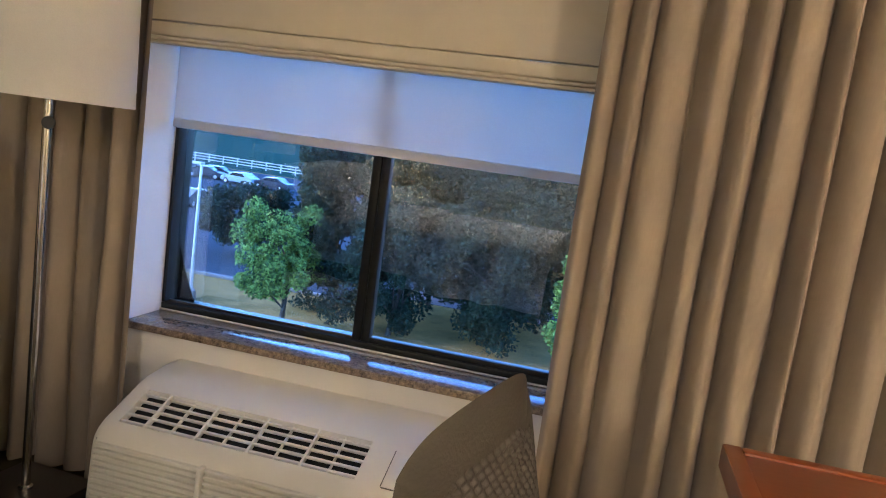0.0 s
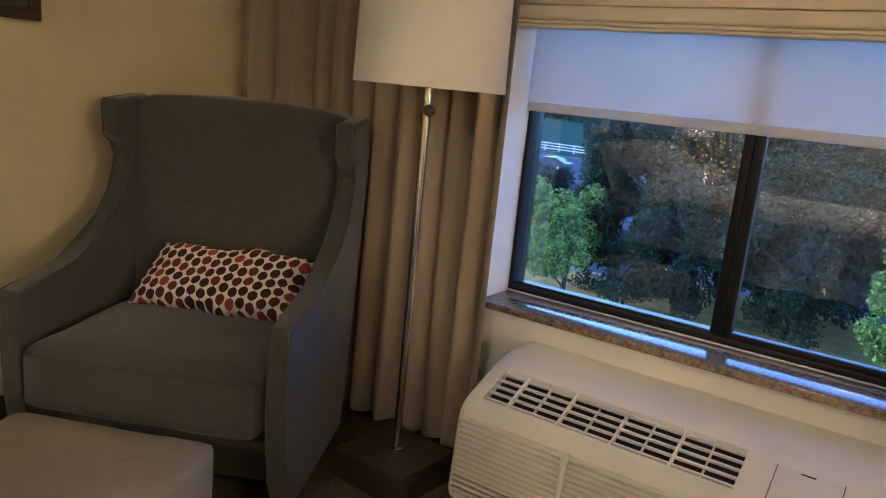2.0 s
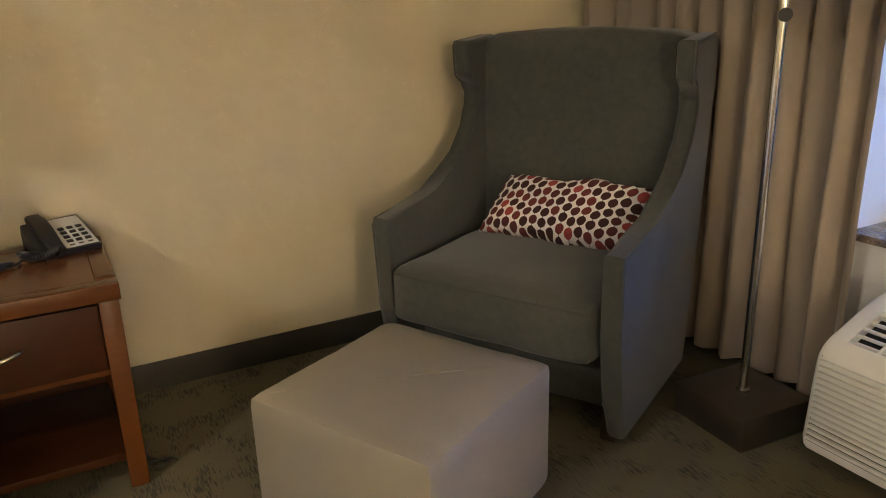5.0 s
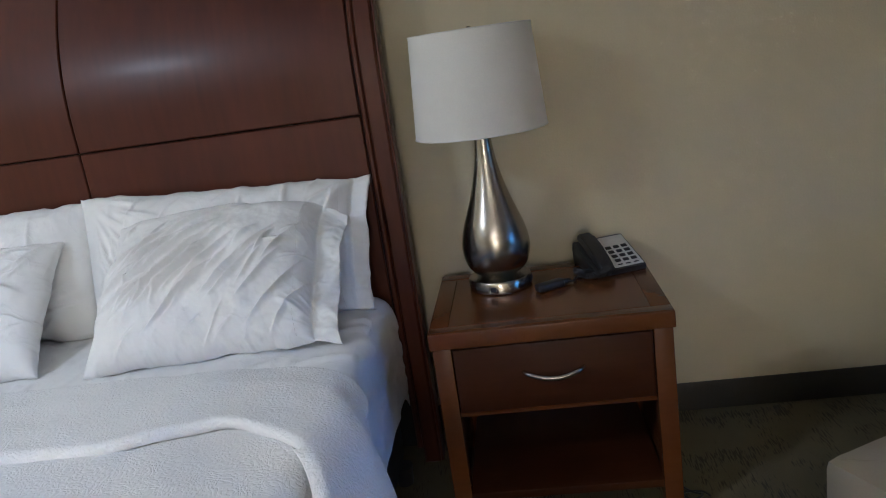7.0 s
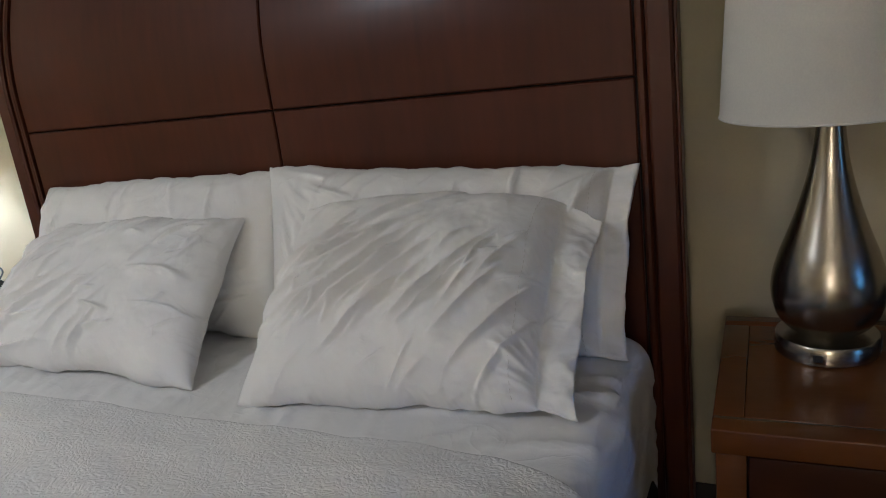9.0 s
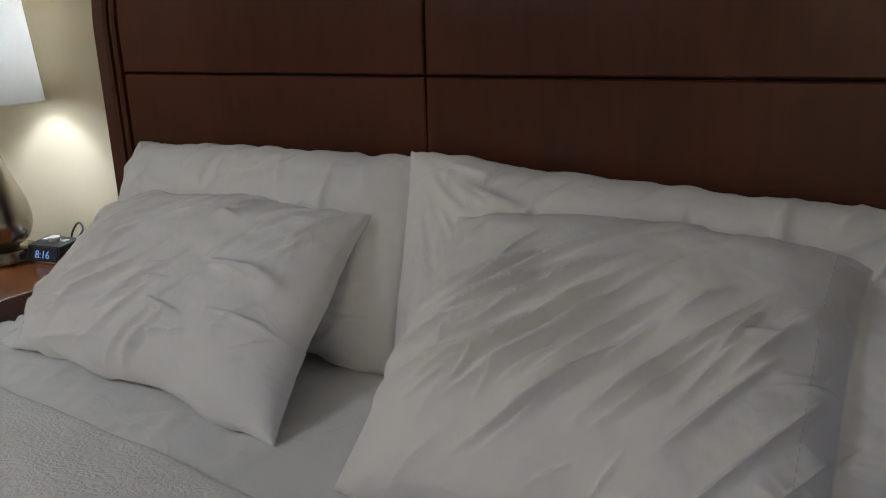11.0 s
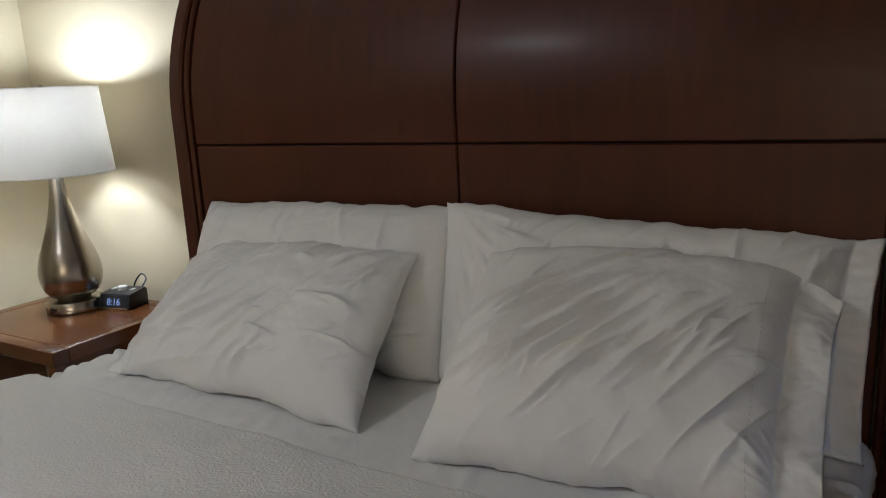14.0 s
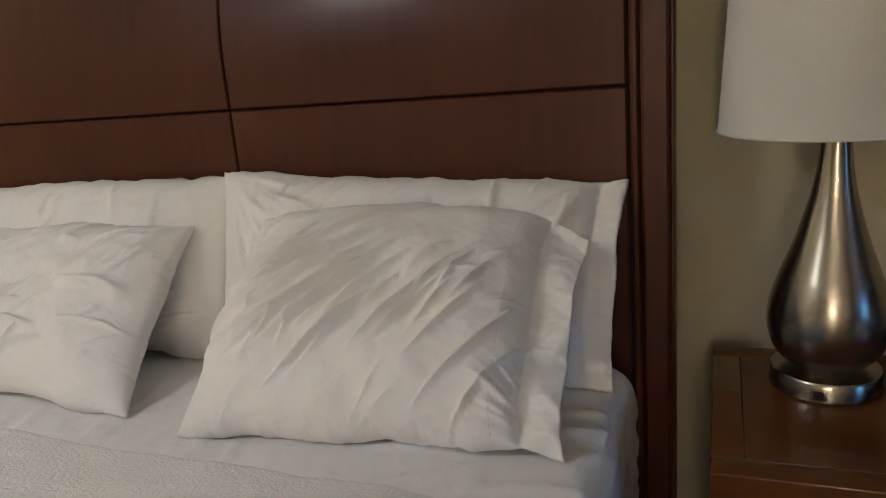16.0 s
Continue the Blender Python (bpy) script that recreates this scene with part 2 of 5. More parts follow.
def coverlet_material():
    m = material("matelasse_cotton", (0.85, 0.84, 0.825), (0.80, 0.79, 0.775), rough=0.9, scale=3, fine=260, bump=0.2, bump_distance=0.0008, sheen=0.15)
    t, b = nodes_of(m)
    old = b.inputs["Normal"].links[0].from_node
    co, wob, vo = t.nodes.new("ShaderNodeTexCoord"), t.nodes.new("ShaderNodeTexNoise"), t.nodes.new("ShaderNodeTexNoise")
    wob.inputs["Scale"].default_value = 14
    add = t.nodes.new("ShaderNodeVectorMath")
    add.operation = "MULTIPLY_ADD"
    add.inputs[1].default_value = (0.05, 0.05, 0.05)
    t.links.new(co.outputs["Object"], wob.inputs["Vector"])
    t.links.new(wob.outputs["Color"], add.inputs[0]), t.links.new(co.outputs["Object"], add.inputs[2])
    vo.inputs["Scale"].default_value, vo.inputs["Detail"].default_value, vo.inputs["Distortion"].default_value = 160, 0.8, 0.35
    t.links.new(add.outputs[0], vo.inputs["Vector"])
    bp = t.nodes.new("ShaderNodeBump")
    bp.inputs["Strength"].default_value, bp.inputs["Distance"].default_value = 0.75, 0.0034
    t.links.new(vo.outputs[0], bp.inputs["Height"]), t.links.new(old.outputs[0], bp.inputs["Normal"])
    t.links.new(bp.outputs[0], b.inputs["Normal"])
    return m


coverlet_cloth = coverlet_material()


def translucent_cloth(name, colour, share):
    m = material(name, colour, rough=0.9, scale=3, fine=300, bump=0.2, bump_distance=0.0006)
    t, b = nodes_of(m)
    tr, mx = t.nodes.new("ShaderNodeBsdfTranslucent"), t.nodes.new("ShaderNodeMixShader")
    tr.inputs[0].default_value = (*colour, 1)
    mx.inputs[0].default_value = share
    t.links.new(b.outputs[0], mx.inputs[1]), t.links.new(tr.outputs[0], mx.inputs[2])
    t.links.new(mx.outputs[0], t.nodes["Material Output"].inputs[0])
    return m


shade_cloth = translucent_cloth("lampshade_linen", (0.88, 0.86, 0.81), 0.2)
thin_shade_cloth = translucent_cloth("thin_lampshade_linen", (0.90, 0.87, 0.80), 0.8)
blind_cloth = translucent_cloth("roller_blind_cloth", (0.80, 0.77, 0.74), 0.27)


def glass_material():
    m = bpy.data.materials.new("window_glass")
    m.use_nodes = True
    t = m.node_tree
    t.nodes.remove(t.nodes["Principled BSDF"])
    a, g, f, mx = (t.nodes.new("ShaderNode" + k) for k in ("BsdfTransparent", "BsdfGlossy", "Fresnel", "MixShader"))
    a.inputs[0].default_value = (0.93, 0.96, 0.96, 1)
    g.inputs["Roughness"].default_value, f.inputs[0].default_value = 0.0, 1.8
    t.links.new(f.outputs[0], mx.inputs[0]), t.links.new(a.outputs[0], mx.inputs[1]), t.links.new(g.outputs[0], mx.inputs[2])
    t.links.new(mx.outputs[0], t.nodes["Material Output"].inputs[0])
    return m


glass = glass_material()


def granite_material():
    m = material("brown_granite", (0.42, 0.31, 0.21), (0.08, 0.065, 0.055), rough=0.1, scale=90, fine=240, bump=0.03, coat=0.3, spread=0.35)
    return m


granite = granite_material()


def carpet_material():
    m = material("woven_carpet", (0.130, 0.110, 0.056), (0.100, 0.085, 0.045), rough=0.95, scale=14, fine=300, bump=0.6, bump_distance=0.003, spread=0.5)
    t, b = nodes_of(m)
    base = b.inputs["Base Color"].links[0].from_socket
    co, mp, n1, n2 = t.nodes.new("ShaderNodeTexCoord"), t.nodes.new("ShaderNodeMapping"), t.nodes.new("ShaderNodeTexNoise"), t.nodes.new("ShaderNodeTexNoise")
    mp.inputs["Scale"].default_value = (26, 210, 1)
    t.links.new(co.outputs["Object"], mp.inputs[0]), t.links.new(mp.outputs[0], n1.inputs["Vector"])
    n1.inputs["Scale"].default_value, n1.inputs["Detail"].default_value = 1.0, 2
    n2.inputs["Scale"].default_value = 9.0
    t.links.new(co.outputs["Object"], n2.inputs["Vector"])
    mul = t.nodes.new("ShaderNodeMath")
    mul.operation = "MULTIPLY"
    t.links.new(n1.outputs[0], mul.inputs[0]), t.links.new(n2.outputs[0], mul.inputs[1])
    rp = t.nodes.new("ShaderNodeValToRGB")
    rp.color_ramp.elements[0].position, rp.color_ramp.elements[1].position = 0.285, 0.35
    t.links.new(mul.outputs[0], rp.inputs[0])
    mx = t.nodes.new("ShaderNodeMix")
    mx.data_type = "RGBA"
    mx.inputs[7].default_value = (0.042, 0.036, 0.023, 1)
    t.links.new(rp.outputs[0], mx.inputs[0]), t.links.new(base, mx.inputs[6])
    t.links.new(mx.outputs[2], b.inputs["Base Color"])
    return m


carpet = carpet_material()


def dotted_material():
    """White cotton with rows of printed red and brown round leaves on stems."""
    m = material("printed_cotton", (0.84, 0.78, 0.73), rough=0.9, scale=3, fine=300, bump=0.25, bump_distance=0.0008)
    t, b = nodes_of(m)
    base = b.inputs["Base Color"].links[0].from_socket
    uv, sep = t.nodes.new("ShaderNodeUVMap"), t.nodes.new("ShaderNodeSeparateXYZ")
    t.links.new(uv.outputs[0], sep.inputs[0])

    def math_node(op, a, c=None):
        n = t.nodes.new("ShaderNodeMath")
        n.operation = op
        for i, v in enumerate((a, c)):
            if v is None:
                continue
            if isinstance(v, (int, float)):
                n.inputs[i].default_value = v
            else:
                t.links.new(v, n.inputs[i])
        return n.outputs[0]

    cu = math_node("MULTIPLY", sep.outputs[0], 16.0)
    col = math_node("FLOOR", cu)
    odd = math_node("MODULO", col, 2.0)
    shift = math_node("MULTIPLY", math_node("SINE", math_node("MULTIPLY", col, 2.4)), 0.16)
    cv = math_node("ADD", math_node("ADD", math_node("MULTIPLY", sep.outputs[1], 6.4), math_node("MULTIPLY", odd, 0.5)), shift)
    row = math_node("FLOOR", cv)
    fu, fv = math_node("SUBTRACT", math_node("FRACT", cu), 0.5), math_node("SUBTRACT", math_node("FRACT", cv), 0.5)
    d = math_node("ADD", math_node("POWER", math_node("DIVIDE", fu, 0.45), 2.0), math_node("POWER", math_node("DIVIDE", fv, 0.43), 2.0))
    leaf = math_node("LESS_THAN", d, 1.0)
    stem = math_node("LESS_THAN", math_node("ABSOLUTE", fu), 0.035)
    comb = t.nodes.new("ShaderNodeCombineXYZ")
    t.links.new(col, comb.inputs[0]), t.links.new(row, comb.inputs[1])
    wn_ = t.nodes.new("ShaderNodeTexWhiteNoise")
    wn_.noise_dimensions = "2D"
    t.links.new(comb.outputs[0], wn_.inputs["Vector"])
    rp = t.nodes.new("ShaderNodeValToRGB")
    rp.color_ramp.interpolation = "CONSTANT"
    for i, (p, c) in enumerate(((0.0, (0.045, 0.012, 0.010)), (0.45, (0.085, 0.016, 0.014)), (0.72, (0.15, 0.025, 0.02)), (0.92, (0.33, 0.05, 0.045)))):
        e = rp.color_ramp.elements[i] if i < 2 else rp.color_ramp.elements.new(p)
        e.position, e.color = p, (*c, 1)
    t.links.new(wn_.outputs[0], rp.inputs[0])
    m1, m2 = t.nodes.new("ShaderNodeMix"), t.nodes.new("ShaderNodeMix")
    m1.data_type = m2.data_type = "RGBA"
    m1.inputs[7].default_value = (0.06, 0.02, 0.018, 1)
    t.links.new(stem, m1.inputs[0]), t.links.new(base, m1.inputs[6])
    t.links.new(leaf, m2.inputs[0]), t.links.new(m1.outputs[2], m2.inputs[6]), t.links.new(rp.outputs[0], m2.inputs[7])
    t.links.new(m2.outputs[2], b.inputs["Base Color"])
    return m


dotted = dotted_material()


def glow(name, colour, strength):
    m = bpy.data.materials.new(name)
    m.use_nodes = True
    b = m.node_tree.nodes["Principled BSDF"]
    b.inputs["Base Color"].default_value = (0.02, 0.02, 0.02, 1)
    b.inputs["Emission Color"].default_value, b.inputs["Emission Strength"].default_value = (*colour, 1), strength
    return m


digit_glow = glow("clock_digits", (0.45, 0.62, 1.0), 0.16)

# ---- the room ----
W, N, E_, S_, H_ = -2.90, 2.335, 2.90, -3.16, 2.44
WX0, WX1, WZ0, WZ1 = -1.697, -0.235, 0.525, 2.00


def structure(name, bm, mat, label, category):
    return tagged(part(name, bm, mat), label, category, kind="structure")


structure("floor", box(W - 0.15, E_ + 0.15, S_ - 0.15, N + 0.28, -0.12, 0.0), carpet, "olive brown carpet with dark woven streaks", "carpet")
structure("ceiling", box(W - 0.15, E_ + 0.15, S_ - 0.15, N + 0.28, H_, H_ + 0.12), ceiling_paint, "plain off-white painted ceiling", "ceiling")
structure("wall_west", box(W - 0.15, W, S_, N, 0, H_), wall_paint, "beige textured vinyl wall behind the bed", "wall")
structure("wall_east", box(E_, E_ + 0.15, S_, N, 0, H_), wall_paint, "beige textured vinyl wall", "wall")
structure("wall_south", box(W - 0.15, E_ + 0.15, S_ - 0.15, S_, 0, H_), wall_paint, "beige textured vinyl wall", "wall")
bm = box(W - 0.15, WX0, N, N + 0.28, 0, H_)
box(WX1, E_ + 0.15, N, N + 0.28, 0, H_, bm=bm)
box(WX0, WX1, N, N + 0.28, 0, WZ0, bm=bm)
box(WX0, WX1, N, N + 0.28, WZ1, H_, bm=bm)
structure("wall_north", bm, reveal_paint, "off-white painted wall with a deep window recess", "wall")
structure("baseboard", box(W, W + 0.008, S_, N, 0, 0.1, 0.003), rubber, "dark brown vinyl baseboard along the wall", "baseboard")
structure("baseboard", box(W + 0.01, -1.52, N - 0.008, N, 0, 0.1, 0.003), rubber, "dark brown vinyl baseboard along the wall", "baseboard")

# window in its recess
win = tagged(new("window_1"), "dark bronze sliding window with two panes", "window", kind="structure")
FY0, FY1 = 2.505, 2.60
for z0, z1, nm in ((0.551, 0.576, "bottom_rail"), (WZ1 - 0.05, WZ1, "top_rail")):
    part(nm, box(WX0, WX1, FY0, FY1, z0, z1, 0.004), frame_metal, win)
part("jamb_frame", box(WX0, WX0 + 0.015, FY0, FY1, 0.576, WZ1 - 0.05, 0.004), frame_metal, win)
part("jamb_frame", box(WX1 - 0.05, WX1, FY0, FY1, 0.576, WZ1 - 0.05, 0.004), frame_metal, win)
part("mullion", box(-0.988, -0.957, FY0 + 0.012, FY1 - 0.006, 0.576, WZ1 - 0.05, 0.004), frame_metal, win)
part("sash_stile", box(-0.953, -0.925, FY0 + 0.004, FY0 + 0.04, 0.576, WZ1 - 0.05, 0.003), frame_metal, win)
part("sash_rail", box(-0.925, WX1 - 0.05, FY0 + 0.004, FY0 + 0.04, 0.576, 0.594, 0.003), frame_metal, win)
part("track", box(WX0 + 0.015, -0.988, FY0 + 0.02, FY0 + 0.032, 0.576, 0.584, 0.002), bronze_plate, win)
for x0, x1, y in ((WX0 + 0.015, -0.988, 2.553), (-0.925, WX1 - 0.05, 2.53)):
    p = part("pane", box(x0, x1, y, y + 0.005, 0.576, WZ1 - 0.05), glass, win, "clear glass pane")
    p.visible_shadow = False
structure("window_sill", box(WX0, WX1, N - 0.028, FY0, WZ0, 0.55, 0.004), granite, "polished brown speckled granite window sill", "sill")
tagged(part("caulk", box(WX0, WX1, FY0 - 0.008, FY0, 0.55, 0.556, 0.002), reveal_paint), "thin white caulk line at the window", "trim", kind="structure")

# white roller blind inside the recess, pulled half down
blind = thing("roller_blind", -0.967, 2.47, 1.95, 0, "white translucent roller blind pulled half down", "blind")


def blind_fn(u, v):
    x, z = WX0 + 0.012 + u * (WX1 - WX0 - 0.024), 1.21 + v * 0.70
    return (x, 2.472 + 0.004 * fbm(x * 3, z * 2, 3), z)


part("fabric", surf(blind_fn, 60, 24), blind_cloth, blind)
part("hem_bar", box(WX0 + 0.014, WX1 - 0.014, 2.463, 2.477, 1.186, 1.216, 0.006, 3), blind_cloth, blind)
part("roller_tube", tube([(WX0 + 0.01, 2.45, 1.93), (WX1 - 0.01, 2.45, 1.93)], 0.025, 16), reveal_paint, blind)

# cream roman shade over the top of the recess
roman = thing("roman_shade", -0.967, 2.31, 2.3, 0, "cream fabric roman shade with stacked folds", "shade")
RX0, RX1 = WX0 - 0.005, WX1 + 0.03


def soft_band(y0, y1, z0, z1, bev):
    bm = box(RX0, RX1, y0, y1, z0, z1, bev, 3)
    bmesh.ops.subdivide_edges(bm, edges=[e for e in bm.edges if abs(e.verts[0].co.x - e.verts[1].co.x) > 0.5], cuts=40)
    for v in bm.verts:
        v.co.z += 0.003 * fbm(v.co.x * 3, z0 * 9, 1)
        v.co.y += 0.002 * fbm(v.co.x * 4, z0 * 9, 5)
    return bm


part("panel", soft_band(2.30, 2.33, 1.507, 2.40, 0.004), roman_cloth, roman)
for y0, z0, z1, bev in ((2.288, 1.461, 1.504, 0.009), (2.284, 1.4485, 1.4595, 0.004), (2.28, 1.437, 1.447, 0.004)):
    part("fold", soft_band(y0, 2.33, z0, z1, bev), roman_cloth, roman)


# curtains
def curtain(name, x0, x1, y_mid, folds, depth, seed, label, low=0.022):
    root = thing(name, (x0 + x1) / 2, y_mid, 0.03, 0, label, "curtain", "drapes beside the window")

    rng = random.Random(seed)
    size = [rng.uniform(0.5, 1.0) for _ in range(folds + 3)]
    lean = [rng.uniform(0.32, 0.68) for _ in range(folds + 3)]

    def fn(u, v):
        x = x0 + u * (x1 - x0)
        p = u * folds + 0.42 * fbm(u * folds * 0.55, seed, 0.25 * v) + 0.5
        k = int(p)
        f = p - k
        # rounded crests of uneven depth between narrow creases, each leaning to one side
        g = 0.5 * f / lean[k] if f < lean[k] else 0.5 + 0.5 * (f - lean[k]) / (1 - lean[k])
        crest = size[k] * math.sin(math.pi * g) ** 0.75
        y = y_mid + depth * (0.5 - crest * (0.8 + 0.2 * (1 - v))) + 0.006 * fbm(u * 8, v * 3, seed)
        x += 0.008 * fbm(u * 6, v * 2, seed + 5)
        hem = 0.018 * (0.5 + 0.5 * fbm(u * 9, seed, 1))
        return (x, y, low + hem * (1 - v) + v * (H_ - 0.008 - low))

    part("panel", surf(fn, folds * 26, 24), curtain_cloth, root)
    part("track", box(x0 - 0.02, x1 + 0.02, y_mid - 0.012, y_mid + 0.012, H_ - 0.03, H_, 0.003), white_plastic, root)
    return root


curtain("curtain", -2.83, -1.615, 2.235, 12, 0.085, 1.3, "taupe floor-length curtain in soft folds, drawn aside")
curtain("curtain", -0.315, 1.10, 2.205, 15, 0.11, 4.1, "taupe floor-length curtain in soft folds, drawn aside")

# ---- air conditioner under the window ----
PX0, PX1 = -1.515, -0.418
ac = thing("air_conditioner", (PX0 + PX1) / 2, 2.15, 0.05, 0, "warm white wall air conditioner with top vent and front louvres", "air conditioner")
AC_TOP = [(2.334, 0.452), (2.25, 0.449), (2.17, 0.440), (2.135, 0.430), (2.115, 0.421), (1.985, 0.367), (1.962, 0.352), (1.946, 0.33), (1.94, 0.30), (1.925, 0.075), (1.93, 0.06), (1.96, 0.05), (2.334, 0.05)]
VX0, VX1 = -1.455, -0.752


def ac_shell():
    bm = bmesh.new()
    xs = [PX0, PX0 + 0.004, PX0 + 0.012, PX0 + 0.025, VX0, VX1, -0.70, -0.50, PX1 - 0.02, PX1 - 0.008, PX1]
    shrink = [0.03, 0.014, 0.005, 0, 0, 0, 0, 0, 0, 0.004, 0.012]
    rows = []
    for x, s in zip(xs, shrink):
        rows.append([bm.verts.new((x, y + s * (1 if y < 2.2 else 0), z - s * (1 if z > 0.2 else -1) * 0.8)) for y, z in AC_TOP])
    for i in range(len(xs) - 1):
        for j in range(len(AC_TOP)):
            k = (j + 1) % len(AC_TOP)
            if i == 4 and j == 4:
                continue
            bm.faces.new((rows[i][j], rows[i + 1][j], rows[i + 1][k], rows[i][k]))
    bm.faces.new(rows[0]), bm.faces.new(rows[-1])
    # well under the vent
    well = [[bm.verts.new((x, y, z - 0.07)) for y, z in AC_TOP[4:6]] for x in (VX0, VX1)]
    a, b, c, d = rows[4][4], rows[5][4], rows[5][5], rows[4][5]
    e, f, g, h = well[0][0], well[1][0], well[1][1], well[0][1]
    for q in ((a, b, f, e), (b, c, g, f), (c, d, h, g), (d, a, e, h)):
        bm.faces.new(q)
    return bm


part("body", ac_shell(), white_plastic, ac, angle=28)
SLOPE = Vector((0, 1.985 - 2.115, 0.367 - 0.421))
ORG = Vector((0, 2.115, 0.421))


def slope_box(x0, x1, s0, s1, h0, h1, bev=0.0015):
    """A box that lies in the vent's slope: s along it from 0 to 1, h above it."""
    bm = box(x0, x1, 0, (s1 - s0) * SLOPE.length, h0, h1, bev)
    m = Matrix.Translation(ORG + SLOPE * s1) @ Matrix.Rotation(math.atan2(0.054, 0.13), 4, "X")
    bm.transform(m)
    return bm


# black block under the bars stands in for the shade inside the vent
part("vent_shade", slope_box(VX0 + 0.003, VX1 - 0.003, 0.02, 0.98, -0.066, -0.022, 0), slot_dark, ac, "black block for the shade inside the vent")
for k in range(5):
    s = (k + 0.55) / 5
    part("vent_bar", slope_box(VX0, VX1, s - 0.022, s + 0.022, -0.012, -0.002), white_plastic, ac)
for k in range(1, 9):
    x = VX0 + (VX1 - VX0) * k / 9
    wide = 0.0035 if k % 2 else 0.002
    part("vent_rib", slope_box(x - wide, x + wide, 0, 1, -0.018, 0.0005 if k % 2 else -0.004), white_plastic, ac)


def front_y(z):
    return 1.925 + (z - 0.075) / (0.30 - 0.075) * 0.015


# dark sheet behind the louvres: the shade between slats put into colour
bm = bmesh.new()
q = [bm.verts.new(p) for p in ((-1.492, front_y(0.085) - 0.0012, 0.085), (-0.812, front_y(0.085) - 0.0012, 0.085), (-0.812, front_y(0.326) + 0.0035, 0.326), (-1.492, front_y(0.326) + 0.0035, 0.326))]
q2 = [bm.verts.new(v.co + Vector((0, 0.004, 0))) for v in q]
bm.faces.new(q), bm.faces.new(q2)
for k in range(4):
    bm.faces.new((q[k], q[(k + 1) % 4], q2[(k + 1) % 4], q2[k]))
gap_plastic = material("plastic_gap", (0.20, 0.185, 0.16), rough=0.7, scale=5)
part("louvre_shade", bm, material("shaded_plastic", (0.06, 0.054, 0.045), rough=0.7, scale=5), ac)
for k in range(14):
    z = 0.092 + k * 0.0168
    y = front_y(z)
    for x0, x1 in ((-1.49, -1.165), (-1.150, -0.815)):
        bm = box(x0, x1, y - 0.012, y + 0.004, z, z + 0.0085, 0.0025, 2)
        part("louvre", bm, white_plastic, ac)
part("divider", box(-1.165, -1.150, 1.915, 1.945, 0.09, 0.325, 0.003), white_plastic, ac)
door = part("control_door", slope_box(-0.675, -0.535, 0.12, 1.02, -0.001, 0.003, 0.0015), white_plastic, ac, "small hinged control door")
part("door_gap", slope_box(-0.681, -0.6785, 0.1, 1.02, -0.001, 0.0012, 0), gap_plastic, door)
part("door_gap", slope_box(-0.678, -0.532, 1.03, 1.05, -0.001, 0.0012, 0), gap_plastic, door)
part("door_gap", slope_box(-0.5315, -0.529, 0.1, 1.02, -0.001, 0.0012, 0), gap_plastic, door)
part("arrow_mark", slope_box(-0.625, -0.592, 0.17, 0.20, 0.003, 0.0036, 0), slot_dark, door)
part("sleeve_trim", box(PX1 + 0.001, PX1 + 0.014, 2.0, 2.334, 0.05, 0.455, 0.003), white_plastic, ac)

# ---- floor lamp ----
FLX, FLY = -1.743, 1.98
flamp = thing("floor_lamp", FLX, FLY, 0, -4, "steel floor lamp with white drum shade, switched off", "floor lamp")
part("base", box(-0.135, 0.135, -0.135, 0.135, 0.0, 0.10, 0.003), bronze_plate, flamp, "square dark bronze base", local=True)
part("pole", tube([(0, 0, 0.06), (0, 0, 1.30)], 0.0125, 20), chrome, flamp, local=True)
part("collar", lathe([(0.02, 0.10), (0.02, 0.107), (0.014, 0.111)], 24), chrome, flamp, local=True)
knob = tube([(0.012, -0.008, 1.164), (0.034, -0.03, 1.164)], 0.017, 20)
part("switch_knob", knob, black_plastic, flamp, "black turn switch", local=True)
part("socket", lathe([(0.02, 1.27), (0.02, 1.36), (0.016, 1.37)], 20), chrome, flamp, local=True)
part("spider", tube([(-0.205, 0, 1.575), (0, 0, 1.57), (0.205, 0, 1.575)], 0.003, 8), chrome, flamp, local=True)
part("harp", tube(smooth_line([(0, 0.02, 1.36), (0, 0.07, 1.45), (0, 0.0, 1.572)], 16), 0.003, 8), chrome, flamp, local=True)
part("shade", lathe([(0.218, 1.228), (0.21, 1.59), (0.2075, 1.59), (0.2155, 1.228)], 72, closed=True), shade_cloth, flamp, "white linen drum shade", local=True)

# ---- wing armchair ----
CH = thing("armchair", -2.117, 1.32, 0, 27, "grey tweed wingback armchair with piped seams", "armchair")
SIDE = [(0.075, 0.035), (0.035, 0.16), (0.006, 0.33), (-0.01, 0.575), (0.0, 0.598), (0.12, 0.612), (0.25, 0.634), (0.36, 0.668), (0.45, 0.72), (0.52, 0.80), (0.555, 0.88), (0.562, 0.925), (0.545, 0.952), (0.50, 0.972), (0.478, 0.99), (0.47, 1.085), (0.48, 1.10), (0.66, 1.115), (0.70, 1.105), (0.72, 1.08), (0.66, 0.50), (0.60, 0.06)]
line = [Vector((a, b)) for a, b in SIDE]
